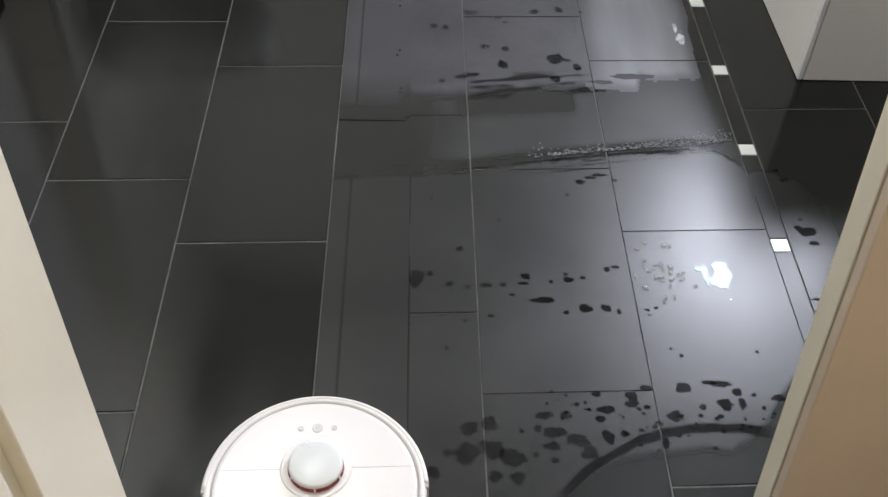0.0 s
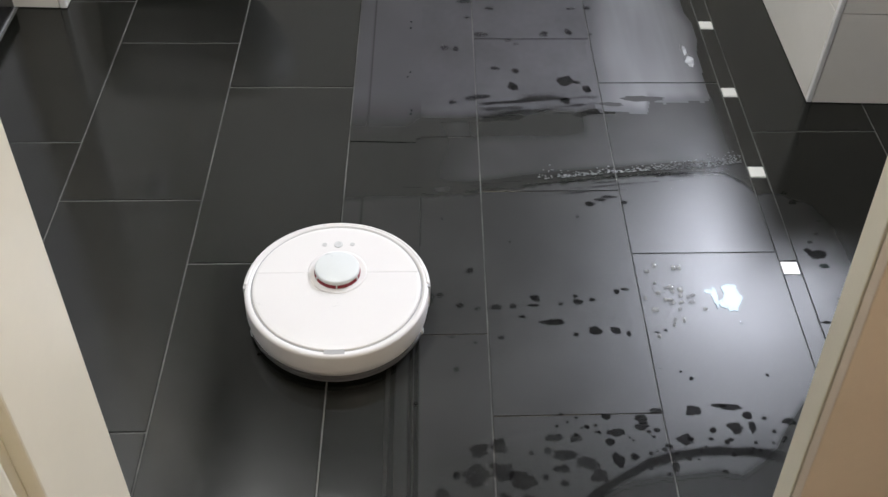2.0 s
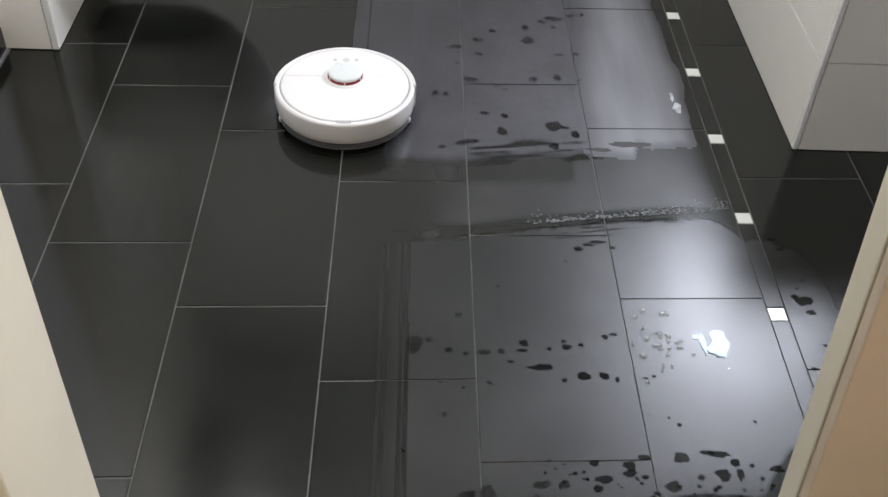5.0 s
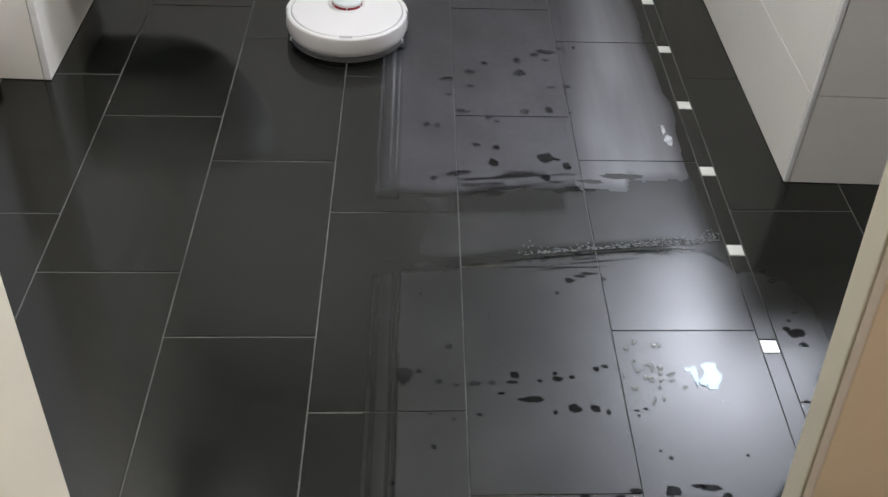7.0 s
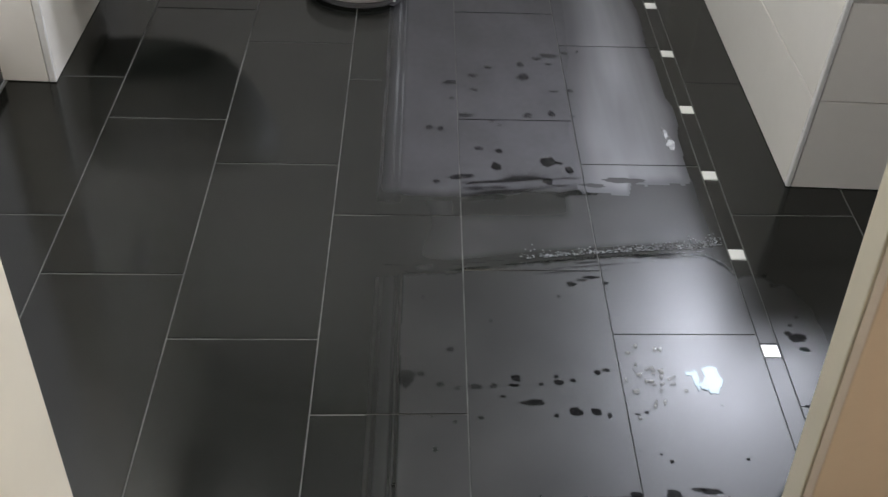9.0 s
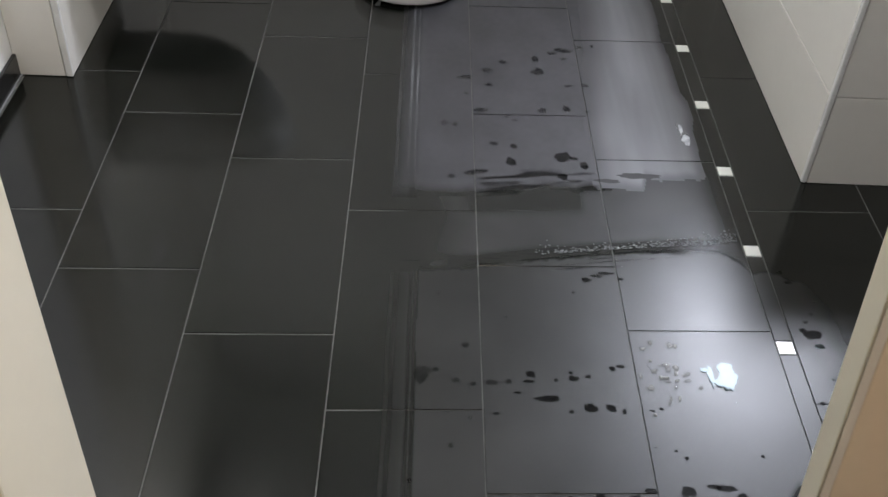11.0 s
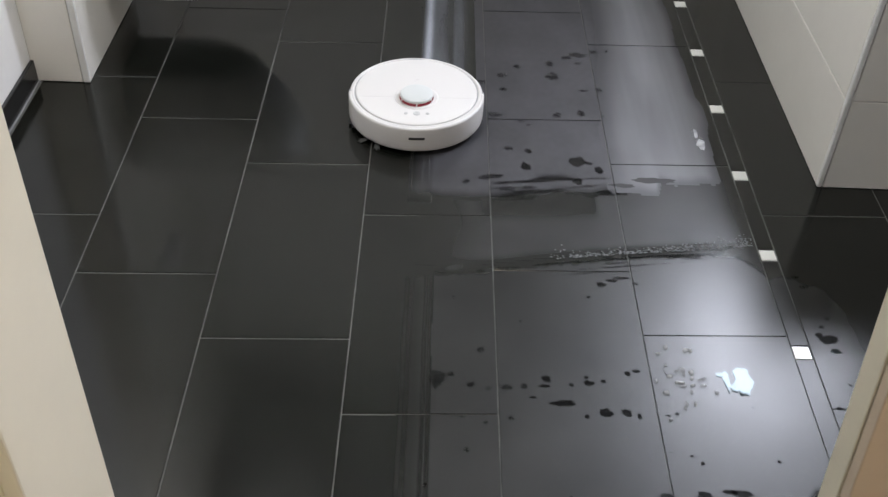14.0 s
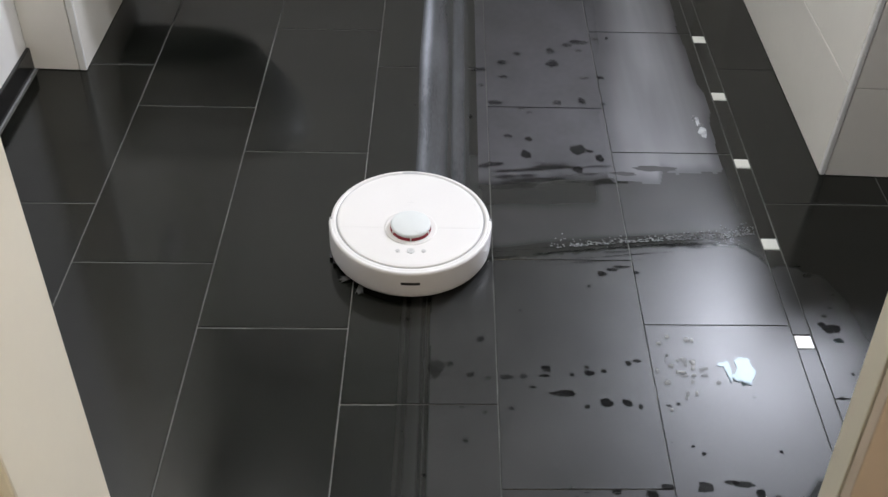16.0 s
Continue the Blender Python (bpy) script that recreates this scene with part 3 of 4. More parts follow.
film("water_streak", arc_band, 0.40, 0.80, -0.41, -0.22, "dark curved wet band drawn by a mop near the doorway", WET, z=0.0008, sx=0.004, sy=0.003, group="water streaks")


def far_stripes(x):
    if x < 0.085:
        return 0.0
    return smooth(0.085, 0.125, x) * 0.45 + 0.55 * smooth(0.143, 0.158, x)


FAR_LOW = ((0.08, 0.66), (0.16, 0.675), (0.261, 0.672), (0.411, 0.692), (0.55, 0.712), (0.66, 0.72))


def far_sheet(x, y):
    low = along(FAR_LOW, x) + 0.010 * grain(x, 0, 25, 1, 11)
    c = smooth(-0.006, 0.045, y - low)
    return c * far_stripes(x) * (0.92 + 0.10 * grain(x, y, 12, 10, 12) + 0.05 * grain(x, y, 60, 50, 13))


# the part at the side is mopped up by the robot on its way back
film("water_film", far_sheet, 0.266, 0.64, 0.64, 1.99, "dull dried water film down the middle of the bathroom", DULL_FILM, sx=0.006, sy=0.008)


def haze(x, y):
    # how far the film and its painted window sheen spread
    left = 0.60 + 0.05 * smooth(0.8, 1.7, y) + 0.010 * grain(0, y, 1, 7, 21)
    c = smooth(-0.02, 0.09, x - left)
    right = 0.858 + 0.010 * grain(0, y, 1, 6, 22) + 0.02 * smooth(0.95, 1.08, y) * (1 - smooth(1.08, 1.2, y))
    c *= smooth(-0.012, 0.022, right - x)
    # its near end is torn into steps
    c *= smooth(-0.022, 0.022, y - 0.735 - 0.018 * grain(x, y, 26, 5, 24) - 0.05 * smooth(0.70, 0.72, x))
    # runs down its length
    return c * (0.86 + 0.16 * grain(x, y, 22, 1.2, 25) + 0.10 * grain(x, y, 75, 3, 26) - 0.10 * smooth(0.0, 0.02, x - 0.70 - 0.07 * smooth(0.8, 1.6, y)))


film("water_film", haze, 0.56, 0.885, 0.70, 1.99, "dried soapy film beside the mosaic strip, window sheen painted into its pale colour", SHEEN_FILM, z=0.0009, sx=0.004, sy=0.008)


def between(x, y):
    c = smooth(0.0, 0.03, y - along(TOP_EDGE, x) - 0.03) * (1 - smooth(0.78, 0.82, y))
    c *= smooth(0.12, 0.36, x + 0.05 * grain(x, y, 5, 6, 31)) * (1 - smooth(0.84, 0.90, x))
    # a strip wiped clean under the streaks
    bar = smooth(0.24, 0.30, x) * (1 - smooth(0.535, 0.56, x)) * smooth(0.585, 0.64, y - 0.09 * (x - 0.4)) * (1 - smooth(0.695, 0.71, y - 0.06 * (x - 0.5)))
    return c * (1 - 0.85 * bar) * (0.9 + 0.18 * grain(x, y, 7, 7, 32))


film("water_film", between, 0.12, 0.90, 0.42, 0.82, "thin film of water on mopped tiles", THIN_FILM, z=0.0004)


def smear(x, y):
    mid = 0.405 + 0.10 * x + 0.006 * grain(x, 0, 12, 1, 33)
    return 0.8 * smooth(0.0, 0.012, 0.016 - abs(y - mid)) * smooth(0.0, 0.05, x - 0.165) * (1 - smooth(0.19, 0.27, x)) * (0.7 + 0.6 * grain(x, y, 14, 60, 34))


film("water_film", smear, 0.165, 0.28, 0.38, 0.46, "pale smear along a mopped edge", THIN_FILM, z=0.0006, sy=0.004)


def edge_streaks(x, y):
    """Torn dark lines of water that follow the far edge of the near sheet."""
    v = y - along(TOP_EDGE, x)
    c = smooth(0.14, 0.40, grain(x, v, 7, 95, 41) + 0.25 * grain(x, v, 40, 160, 42))
    line = smooth(0.0, 0.004, 0.0035 + 0.006 * grain(x, 0, 15, 1, 43) - abs(v - 0.008)) * smooth(0.25, 0.40, x) * 0.85
    c = max(c * smooth(-0.05, -0.02, v) * (1 - smooth(0.008, 0.02, v)) * smooth(0.38, 0.52, x) * (1 - smooth(0.72, 0.80, x)), line)
    return c * smooth(0.22, 0.30, x) * (1 - smooth(0.87, 0.90, x))


film("water_streak", edge_streaks, 0.22, 0.90, 0.34, 0.54, "torn dark streaks of water along a mopped edge", WET, z=0.0011, sx=0.004, sy=0.0022, group="water streaks")


def cross_streaks(x, y):
    v = y - 0.10 * (x - 0.4)
    c = 0.9 * smooth(0.0, 0.45, grain(x, v, 8, 62, 51) + 0.3 * grain(x, v, 34, 120, 52))
    band = smooth(0.675, 0.695, v) * (1 - smooth(0.755, 0.785, v + 0.02 * grain(x, 0, 14, 1, 53)))
    return c * band * smooth(0.285, 0.33, x) * (1 - smooth(0.57, 0.61, x))


film("water_streak", cross_streaks, 0.285, 0.61, 0.65, 0.82, "torn dark streaks of water across the tiles", WET, z=0.0012, sx=0.004, sy=0.003, group="water streaks")

# drops: x, y and half sizes
DROPS_NEAR = [(0.202, 0.107, 0.007, 0.006), (0.241, 0.081, 0.0075, 0.0065), (0.275, 0.073, 0.0065, 0.0045), (0.311, 0.078, 0.011, 0.0075), (0.345, 0.081, 0.0065, 0.0075), (0.39, 0.103, 0.01, 0.008), (0.385, 0.084, 0.0125, 0.0035), (0.439, 0.089, 0.0045, 0.0045), (0.47, 0.11, 0.0045, 0.0045), (0.474, 0.095, 0.0105, 0.007), (0.503, 0.101, 0.006, 0.0045), (0.554, 0.124, 0.006, 0.007), (0.572, 0.131, 0.008, 0.0045), (0.361, 0.054, 0.0065, 0.003), (0.42, 0.041, 0.022, 0.0085), (0.462, 0.01, 0.005, 0.005), (0.5, 0.021, 0.012, 0.0115), (0.54, 0.022, 0.01, 0.0085), (0.564, 0.014, 0.004, 0.0075), (0.317, 0.0, 0.0065, 0.004), (0.268, -0.012, 0.0045, 0.004), (0.224, 0.0, 0.005, 0.0025), (0.174, 0.095, 0.0155, 0.0225), (0.262, 0.176, 0.008, 0.0075)]
DROPS_EDGE = [(0.529, 0.383, 0.0115, 0.007), (0.553, 0.397, 0.0125, 0.005), (0.573, 0.407, 0.019, 0.0045), (0.605, 0.39, 0.0075, 0.0045), (0.497, 0.342, 0.004, 0.005), (0.347, 0.261, 0.004, 0.0045), (0.206, 0.327, 0.0035, 0.0055), (0.648, -0.076, 0.003, 0.0025), (0.665, -0.092, 0.004, 0.0045), (0.809, -0.082, 0.0035, 0.0035), (0.611, -0.069, 0.0025, 0.0015), (0.637, 0.024, 0.0045, 0.0035), (0.619, 0.019, 0.0055, 0.0025), (0.788, 0.046, 0.003, 0.002), (0.231, -0.078, 0.0055, 0.0055), (0.157, -0.159, 0.005, 0.005)]
DROPS_FAR = [(0.564, 1.369, 0.025, 0.013), (0.529, 1.35, 0.0135, 0.01), (0.611, 1.389, 0.0115, 0.008), (0.65, 1.398, 0.007, 0.0135), (0.384, 1.291, 0.01, 0.0095), (0.339, 1.242, 0.013, 0.012), (0.481, 1.246, 0.018, 0.0185), (0.478, 1.314, 0.01, 0.016), (0.34, 1.167, 0.0105, 0.0075), (0.563, 1.175, 0.0125, 0.0055), (0.61, 1.181, 0.0115, 0.012), (0.314, 1.038, 0.0165, 0.0125), (0.48, 1.047, 0.0125, 0.012), (0.546, 1.06, 0.011, 0.014), (0.604, 1.05, 0.0075, 0.008), (0.383, 1.013, 0.009, 0.0055), (0.403, 0.996, 0.0075, 0.0055), (0.56, 1.321, 0.01, 0.0065), (0.279, 1.12, 0.0065, 0.0075), (0.273, 1.198, 0.019, 0.0075)]
DROPS_MIDDLE = [(0.344, 0.886, 0.0105, 0.009), (0.395, 0.877, 0.009, 0.01), (0.517, 0.838, 0.0215, 0.0195), (0.545, 0.833, 0.01, 0.0065), (0.385, 0.81, 0.0125, 0.0165), (0.568, 0.805, 0.01, 0.0165), (0.235, 0.74, 0.0085, 0.009), (0.302, 0.765, 0.0255, 0.0095), (0.51, 0.755, 0.014, 0.0115), (0.218, 0.973, 0.0105, 0.0105), (0.247, 0.969, 0.0075, 0.0105), (0.28, 0.755, 0.0135, 0.007)]
DROPS_DOOR = [(0.267, -0.255, 0.0145, 0.015), (0.303, -0.245, 0.0125, 0.0165), (0.262, -0.305, 0.024, 0.019), (0.306, -0.297, 0.0195, 0.019), (0.338, -0.313, 0.0195, 0.02), (0.308, -0.35, 0.0115, 0.0105), (0.345, -0.352, 0.0125, 0.0115), (0.415, -0.262, 0.0195, 0.0115), (0.408, -0.29, 0.0125, 0.009), (0.453, -0.278, 0.0195, 0.0125), (0.471, -0.303, 0.0135, 0.0145), (0.507, -0.271, 0.0105, 0.014), (0.535, -0.264, 0.007, 0.007), (0.497, -0.234, 0.008, 0.008), (0.496, -0.18, 0.009, 0.0065), (0.51, -0.214, 0.015, 0.0085), (0.559, -0.185, 0.0105, 0.011), (0.399, -0.227, 0.015, 0.0085), (0.438, -0.226, 0.01, 0.0085), (0.386, -0.254, 0.0065, 0.008), (0.357, -0.259, 0.0045, 0.0045), (0.379, -0.307, 0.005, 0.0055), (0.41, -0.318, 0.008, 0.0055), (0.228, -0.305, 0.0065, 0.0075)]
DROPS_SIDE = [(0.588, -0.166, 0.0115, 0.006), (0.655, -0.165, 0.0125, 0.0125), (0.703, -0.153, 0.0125, 0.005), (0.724, -0.156, 0.0185, 0.0075), (0.751, -0.174, 0.0085, 0.009), (0.724, -0.201, 0.013, 0.0125), (0.755, -0.199, 0.006, 0.0135), (0.78, -0.18, 0.005, 0.004), (0.683, -0.207, 0.0065, 0.006), (0.629, -0.227, 0.0135, 0.0105), (0.703, -0.232, 0.005, 0.0045), (0.583, -0.208, 0.006, 0.005), (0.557, -0.201, 0.011, 0.0085), (0.825, -0.186, 0.01, 0.0085), (0.792, -0.208, 0.004, 0.004), (0.604, -0.283, 0.007, 0.0105), (0.204, -0.342, 0.0115, 0.011), (0.990, 0.238, 0.019, 0.013), (0.972, 0.250, 0.008, 0.007), (0.984, 0.275, 0.006, 0.004), (0.979, 0.399, 0.011, 0.006), (0.958, 0.051, 0.006, 0.005), (0.998, 0.114, 0.004, 0.004), (0.968, 0.432, 0.008, 0.004), (1.003, 0.300, 0.005, 0.004), (1.02, 0.340, 0.004, 0.003)]
# drops that lie in the robot's way and are taken up by it
DROPS_PATH = [(0.098, 0.937, 0.017, 0.015), (0.103, 0.976, 0.0115, 0.0105), (0.068, 0.773, 0.0095, 0.009), (0.025, 1.056, 0.0085, 0.008), (0.023, -0.101, 0.0105, 0.009), (0.028, -0.139, 0.012, 0.019), (0.033, 0.051, 0.009, 0.0055)]


def drop(x, y, rx, ry, seed, mat=WATER, label="dark flat drop of water on the tiled floor", height=0.0012, name="water_drop", wobble=0.16, base=0.0006, flat=False):
    wobble = max(wobble, 0.30 if y < -0.12 else 0.24) if rx + ry > 0.018 else wobble
    bm = disc(0, 0, rx, ry, base, height, 60 if rx + ry > 0.018 else 24, wobble, seed, flat=flat)
    ob = part(name, bm, mat, None, smooth=not flat)
    ob.location = (x, y, 0)
    return tagged(ob, label, "water drop", "water drops on the floor")


DROP = material("drop_water", (0.004, 0.004, 0.004), 0.06, vary=0.1, rough_vary=0.03, ior=1.33, alpha=0.74, alpha_vary=0.14, scale=30)
# the same drop water at lower alpha, for the fainter drops
SOFT_DROP = material("faint_drop_water", (0.004, 0.004, 0.004), 0.08, vary=0.1, rough_vary=0.04, ior=1.33, alpha=0.46, alpha_vary=0.18, scale=30)
for n, (x, y, rx, ry) in enumerate(DROPS_NEAR + DROPS_EDGE + DROPS_FAR + DROPS_MIDDLE + DROPS_DOOR + DROPS_SIDE):
    drop(x, y, rx, ry, n, SOFT_DROP if x < 0.36 or y > 0.95 or (y < -0.12 and x < 0.48) else DROP, height=0.0003, flat=True)
spatter = random.Random(11)
for n in range(46):
    x = spatter.uniform(0.40, 0.82)
    y = -0.205 + 0.04 * math.sin(x * 7) + spatter.gauss(0, 0.028)
    r = spatter.uniform(0.0016, 0.0042)
    drop(x, y, r * spatter.uniform(0.9, 1.5), r, 600 + n, DROP, "tiny dark drop of water on the tiled floor", height=0.0003, flat=True)
PUDDLE = material("still_water", (0.02, 0.024, 0.024), 0.02, vary=0.1, rough_vary=0.01, ior=1.22)
PUDDLE.node_tree.nodes["Principled BSDF"].inputs["Specular Tint"].default_value = (0.72, 0.95, 1.0, 1.0)
PATH_DROPS = [drop(x, y, 0.0028, 0.0032, 350 + n, PUDDLE, "tiny glinting bead of water", 0.003) for n, (x, y) in enumerate(((0.135, 0.69), (0.137, 0.705), (0.132, 0.86), (0.130, 1.06), (0.131, 1.09), (0.126, 0.84)))]
PATH_DROPS += [drop(x, y, rx, ry, 300 + n, height=0.0003, flat=True) for n, (x, y, rx, ry) in enumerate(DROPS_PATH)]

# the bright puddle, its runs and beads
drop(0.783, 0.112, 0.020, 0.033, 77, PUDDLE, "small clear puddle mirroring the bright window", 0.0006, "puddle", 0.27, flat=True)
drop(0.995, 0.205, 0.010, 0.007, 73, PUDDLE, "small clear puddle mirroring the bright window", 0.0005, "puddle", 0.2, flat=True)
drop(0.789, 0.140, 0.009, 0.010, 71, PUDDLE, "small clear puddle mirroring the bright window", 0.0005, "puddle", 0.2, flat=True)
drop(0.766, 0.096, 0.012, 0.012, 72, PUDDLE, "small clear puddle mirroring the bright window", 0.0005, "puddle", 0.3, flat=True)
drop(0.750, 0.113, 0.006, 0.026, 78, PUDDLE, "thin run of clear water beside a puddle", 0.0006, "puddle", 0.3, flat=True)
drop(0.741, 0.128, 0.010, 0.006, 79, PUDDLE, "thin run of clear water beside a puddle", 0.0006, "puddle", 0.3, flat=True)
bead = random.Random(5)
for k in range(26):
    drop(0.66 + bead.gauss(0, 0.030), 0.115 + bead.gauss(0, 0.034), bead.uniform(0.003, 0.008), bead.uniform(0.003, 0.007), 400 + k, BEAD, "raised clear bead of water", 0.0038, wobble=0.2)

# pale smears; the first two are the painted glint's tail
for k, (x, y, rx, ry) in enumerate(((0.846, 0.945, 0.013, 0.030), (0.838, 0.99, 0.008, 0.020), (0.64, 0.135, 0.014, 0.012), (0.70, 0.77, 0.05, 0.012), (0.62, 0.745, 0.03, 0.008))):
    drop(x, y, rx, ry, 500 + k, GLINT_TAIL if k < 2 else THIN_FILM, "pale smear on the wet tiles", 0.0005, "soap_smear", 0.25, flat=True)

# glint of light on a wet spot, painted as two white flecks
WHITE_GLINT = material("white_glint", (0.72, 0.73, 0.75), 0.2, vary=0.2, scale=60, alpha=0.62, alpha_vary=0.2)
drop(0.848, 0.935, 0.011, 0.024, 520, WHITE_GLINT, "bright glint painted as a white fleck on the wet tiles", 0.002, "soap_smear", 0.25)
drop(0.842, 0.985, 0.005, 0.022, 521, WHITE_GLINT, "bright glint painted as a white fleck on the wet tiles", 0.002, "soap_smear", 0.25)

# froth and streaks along the edge of the last pass
froth = bmesh.new()
fr = random.Random(9)
for k in range(520):
    u = fr.random() ** 0.7
    x = 0.42 + 0.475 * u
    lump = max(0.0, noise.noise(Vector((x * 18, 3.1, 0.7))))
    y = along(TOP_EDGE, min(x, 0.80)) + 0.24 * max(0.0, x - 0.80) + 0.020 + abs(fr.gauss(0, 0.008 + 0.022 * lump + 0.016 * max(0.0, u - 0.5)))
    s = fr.uniform(0.0008, 0.0018) * (1 + lump)
    tmp = disc(x, y, s * fr.uniform(0.8, 2.0), s, 0.0008, 0.0006 + s * 0.7, 8, 0.1, k)
    me = bpy.data.meshes.new("scrap")
    tmp.to_mesh(me)
    tmp.free()
    froth.from_mesh(me)
    bpy.data.meshes.remove(me)
tagged(part("froth", froth, SUDS, None, smooth=True), "line of small froth beads along a mopped edge", "froth", kind="stuff")


def soap_lines(x, y):
    c = sum(smooth(0.0, 0.002, half - abs(x - mid)) for mid, half in ((0.1295, 0.0035), (0.1445, 0.003), (0.100, 0.0022)))
    return 0.02 + c * smooth(0.66, 0.76, y) * (0.7 + 0.5 * grain(x, y, 30, 7, 61))


def sheet_piece(name, cover, x0, x1, y0, y1, label, mat, z, group):
    me = max(patch_mesh(cover, x0, x1, lambda x: y0, lambda x: y1, z, 0.0035, 0.012, mat), key=lambda m: len(m.vertices))
    return tagged(new(name, me), label, "water film", group)


def strip_near(x, y):
    return 0.85 * smooth(-0.006, 0.01, 0.385 + 0.1 * x - y) * (1 - 0.7 * smooth(0.004, 0.0, abs(x - 0.035)))


def strip_far(x, y):
    return 0.92 * smooth(0.585, 0.78, y) * (1 - 0.6 * smooth(0.12, 0.16, x) * (1 - smooth(0.66, 0.74, y))) * (1 - 0.7 * smooth(0.004, 0.0, abs(x - 0.035)))


# film in the robot's way, in short lengths that its mop takes up on the way out
STRIP = []
for k in range(21):
    y0 = -0.44 + 0.105 * k
    if y0 < 0.39 or y0 > 0.49:
        far = y0 > 0.45
        STRIP.append((sheet_piece("water_film", strip_far if far else strip_near, -0.0034, 0.16, y0, y0 + 0.105, "dull dried water film lying in the robot's way", DULL_FILM if far else FILM, 0.0014, "water film in the way"), y0 + 0.052))
# the side of the far sheet, taken up on the way back
SIDE = []
for k in range(13):
    y0 = 0.65 + 0.1 * k
    SIDE.append((sheet_piece("water_film", far_sheet, 0.085, 0.266, y0, y0 + 0.1, "dull dried water film beside the robot's way", DULL_FILM, 0.0005, "water film in the way"), y0 + 0.05))
    SIDE.append((sheet_piece("soap_line", soap_lines, 0.095, 0.152, y0, y0 + 0.1, "faint pale lines of soap drawn by the mop's edge", FAINT, 0.0010, "soap lines"), y0 + 0.05))


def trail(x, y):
    # stronger further off, imitating the shine at a grazing view
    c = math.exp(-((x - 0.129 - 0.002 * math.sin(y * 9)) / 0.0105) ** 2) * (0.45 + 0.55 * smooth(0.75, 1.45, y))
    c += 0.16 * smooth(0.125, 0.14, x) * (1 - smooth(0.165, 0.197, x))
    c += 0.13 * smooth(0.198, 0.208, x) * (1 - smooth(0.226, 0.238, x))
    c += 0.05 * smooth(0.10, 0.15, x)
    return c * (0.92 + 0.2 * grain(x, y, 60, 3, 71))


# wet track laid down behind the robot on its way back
TRACK = [(sheet_piece("wet_track", trail, 0.095, 0.245, 1.75 - 0.1 * k, 1.85 - 0.1 * k, "wet track behind the robot, its shine painted as a pale stripe", TRAIL_SHEEN, 0.0016, "wet track"), 1.80 - 0.1 * k) for k in range(15)]


# ---- tiles and mosaic strip ----
def tile_mesh(w, l):
    """A bevelled tile with its near left corner at the origin, its ends a little out of square."""
    bm = box(0, w, 0, l, -0.012, 0.0, 0.0012, 1)
    for v in bm.verts:
        v.co.y += SKEW * v.co.x
    return mesh_of("tile", bm, SLATE)


NARROW = tile_mesh(0.036, 0.264 - JOINT)
SQUARE = mesh_of("mosaic", box(0, 0.035, 0, 0.035, -0.011, 0.0008, 0.0012, 1), MOSAIC)


def tile(me, x, y, name="tile"):
    ob = new(name, me)
    ob.parent = floor
    ob.location = (x, y, 0)


for (x, y0), end in zip(COLUMNS, EDGES):
    slab = tile_mesh(end - x - JOINT, 0.6 - JOINT)
    for k in range(-2, 4):
        y = y0 + 0.6 * k
        if y < FAR and y > -1.2:
            tile(slab, x + JOINT / 2, y + JOINT / 2)
for k in range(-3, 8):
    y = 0.181 + 0.3035 * k
    tile(SQUARE, 0.9055, y, "mosaic")
    tile(NARROW, 0.905, y + 0.038)


# ---- what moves ----
RUN = [(0.0, 0.020, -0.420, 2), (0.5, 0.014, -0.346, 2), (1.0, 0.008, -0.218, 2), (1.5, 0.008, -0.078, 2), (2.0, 0.006, 0.054, 2), (2.5, 0.003, 0.186, 2), (3.0, 0.000, 0.330, 2), (3.5, -0.002, 0.466, 2), (4.0, -0.003, 0.613, 2), (4.8, -0.006, 0.825, 2), (5.6, -0.010, 1.045, 2), (6.5, -0.013, 1.292, 2), (7.0, -0.013, 1.428, 2), (7.5, -0.013, 1.566, 1), (8.0, -0.012, 1.672, 0), (8.5, -0.010, 1.722, -6), (9.0, -0.006, 1.775, -28), (9.4, 0.010, 1.785, -62), (9.8, 0.035, 1.786, -92), (10.3, 0.090, 1.776, -100), (10.7, 0.108, 1.770, -140), (11.0, 0.108, 1.755, -172), (11.3, 0.106, 1.704, -178), (11.5, 0.105, 1.660, -178), (12.0, 0.105, 1.537, -178), (12.5, 0.104, 1.422, -178), (13.0, 0.105, 1.287, -178), (13.5, 0.104, 1.148, -178), (14.0, 0.104, 1.014, -178), (14.5, 0.106, 0.878, -178), (15.0, 0.108, 0.736, -178), (15.5, 0.108, 0.598, -178), (16.0, 0.111, 0.452, -178)]


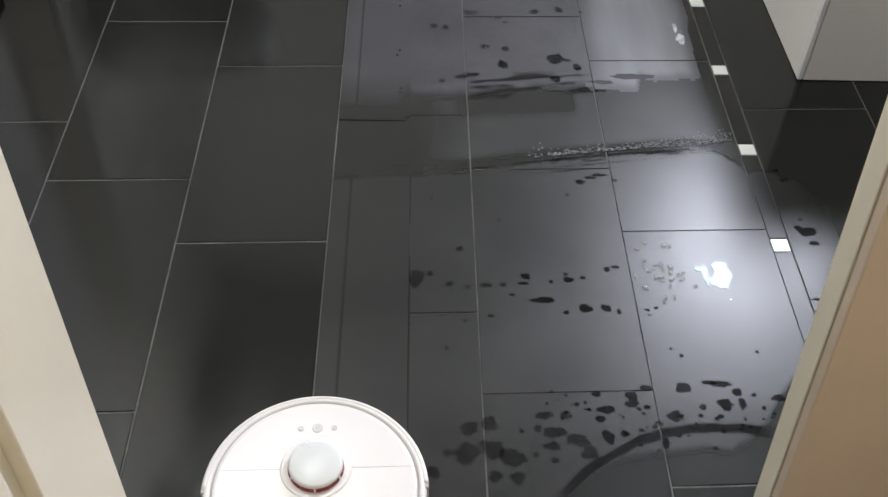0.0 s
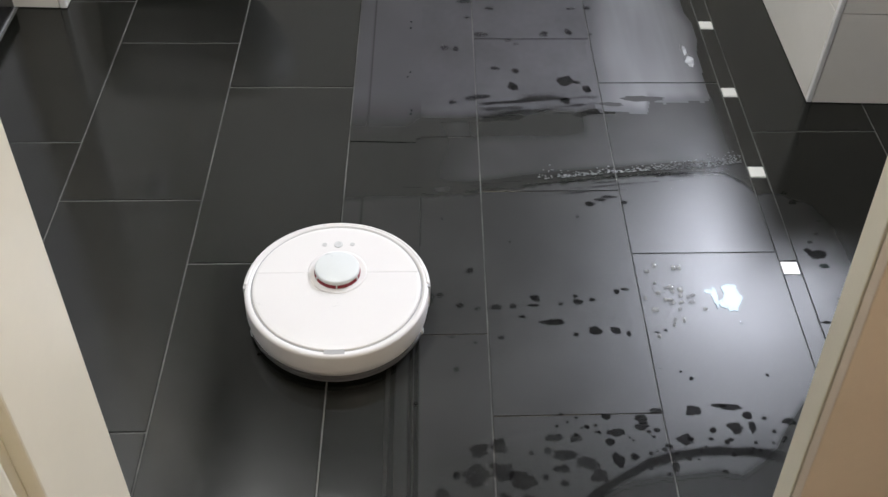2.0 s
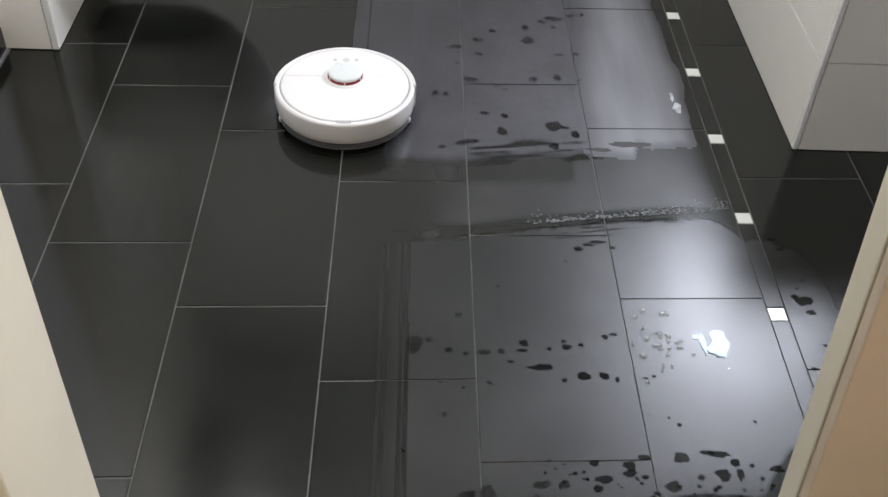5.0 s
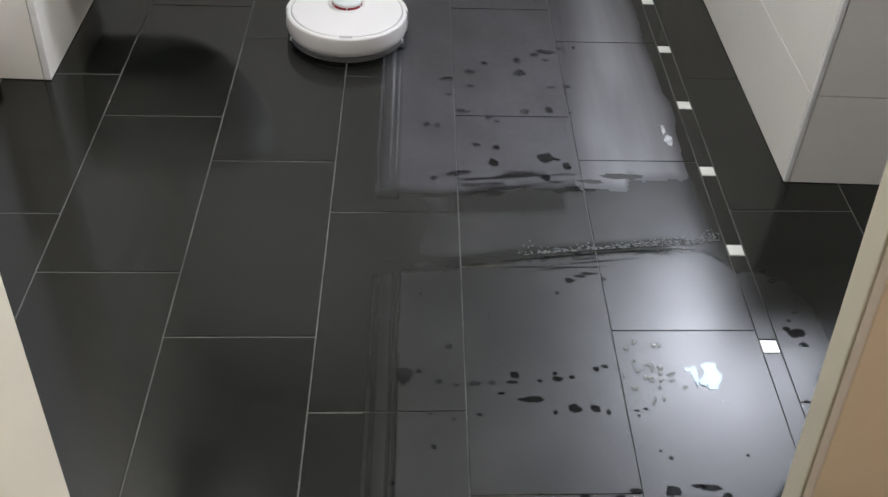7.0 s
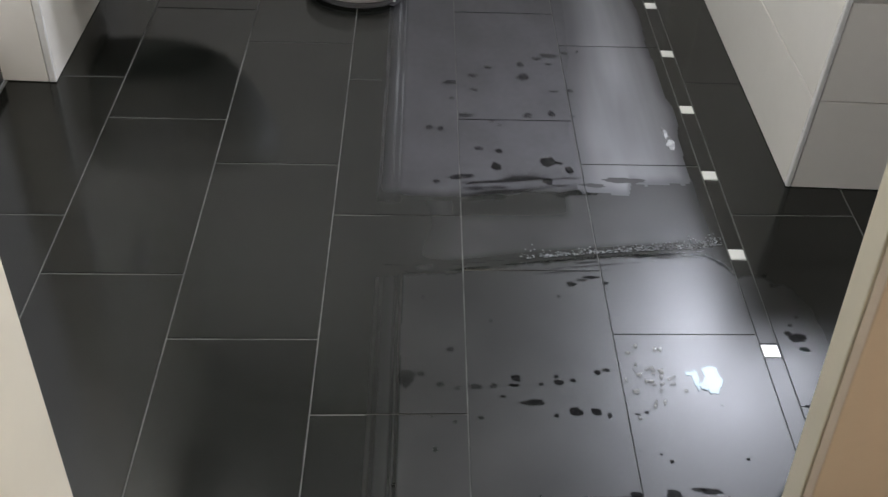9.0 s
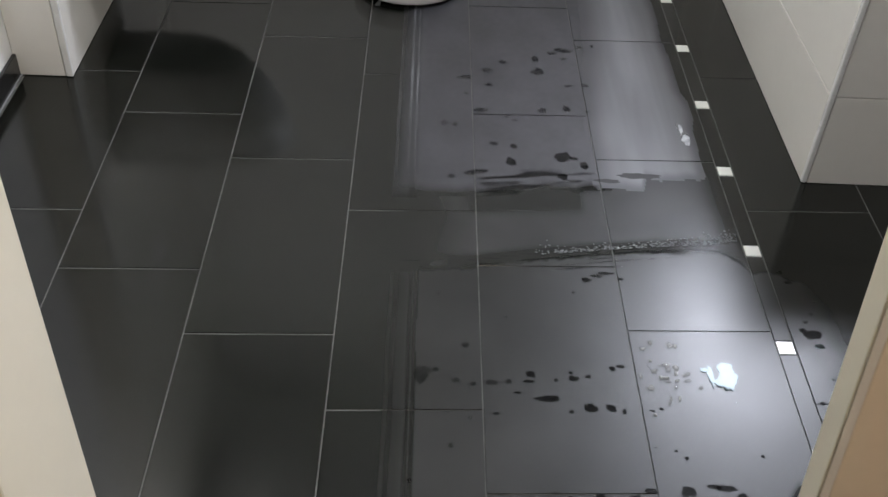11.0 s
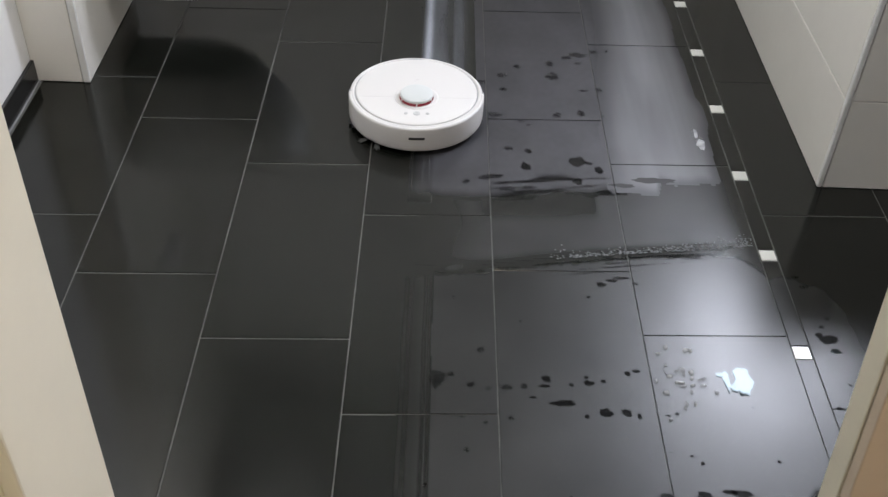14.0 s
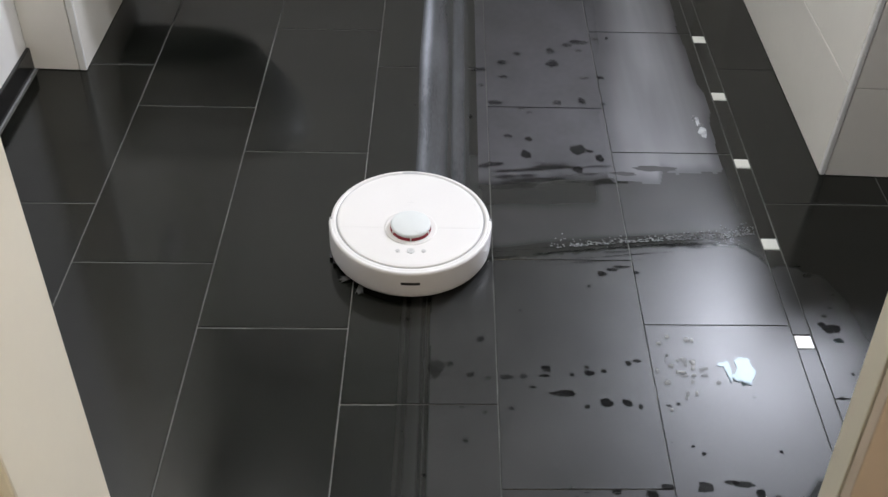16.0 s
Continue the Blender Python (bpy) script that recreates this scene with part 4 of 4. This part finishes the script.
def run_pose(t):
    for a, b in zip(RUN, RUN[1:]):
        if t <= b[0]:
            break
    f = min(1.0, max(0.0, (t - a[0]) / (b[0] - a[0])))
    x, y, rz = (p + (q - p) * f for p, q in zip(a[1:], b[1:]))
    return pose(x, y, 0, 0, 0, rz)


def time_at(y, back):
    """When the robot's middle is at y, on the way out or back."""
    for k in range(0, 161):
        t = k / 10
        if (not back and t < 8.5 and run_pose(t).translation.y >= y) or (back and t > 11 and run_pose(t).translation.y <= y):
            return t
    return 8.5 if not back else 16.0


def motions():
    walk(ROBOT, [(t, pose(x, y, 0, 0, 0, rz)) for t, x, y, rz in RUN])
    walk(SIDE_BRUSH, [(k * 0.25, pose(0.098, 0.105, 0.0045, 0, 0, 80 * k)) for k in range(65)])
    for n, (ob, y) in enumerate(STRIP + [(d, d.location.y) for d in PATH_DROPS]):
        start = ob.matrix_basis.copy()
        t0 = time_at(y, False)
        held = run_pose(t0).inverted() @ start
        lift = Matrix.Translation((0, 0, 0.0012 + 0.0003 * n))
        rows = [(0.0, start)] + ([(t0 - 0.1, start)] if t0 > 0.2 else [])
        rows += [(k / 5, lift @ run_pose(k / 5) @ held) for k in range(int(t0 * 5) + 1, 81)]
        walk(ob, rows)
    for n, (ob, y) in enumerate(SIDE):
        t0 = time_at(y, True)
        if t0 > 15.8:
            continue
        here = run_pose(t0)
        # drawn in under the robot's middle once it stands over the piece
        tuck = Matrix.Translation((-0.06, 0, 0.0012 + 0.0003 * n))
        held = here.inverted() @ tuck @ ob.matrix_basis
        walk(ob, [(0.0, ob.matrix_basis.copy()), (t0 - 0.1, ob.matrix_basis.copy())] + [(k / 5, run_pose(k / 5) @ held) for k in range(int(t0 * 5) + 1, 81)])
    for n, (ob, y) in enumerate(TRACK):
        end = ob.matrix_basis.copy()
        t1 = time_at(y, True)
        held = run_pose(t1).inverted() @ end
        lift = Matrix.Translation((0, 0, 0.002 + 0.0003 * n))
        rows = [(k / 5, lift @ run_pose(k / 5) @ held) for k in range(0, int(t1 * 5))]
        if t1 < 16.0:
            rows += [(t1, end), (16.0, end)]
        else:
            rows += [(k / 5, lift @ run_pose(k / 5) @ held) for k in range(int(t1 * 5), 81)]
        walk(ob, rows)


motions()
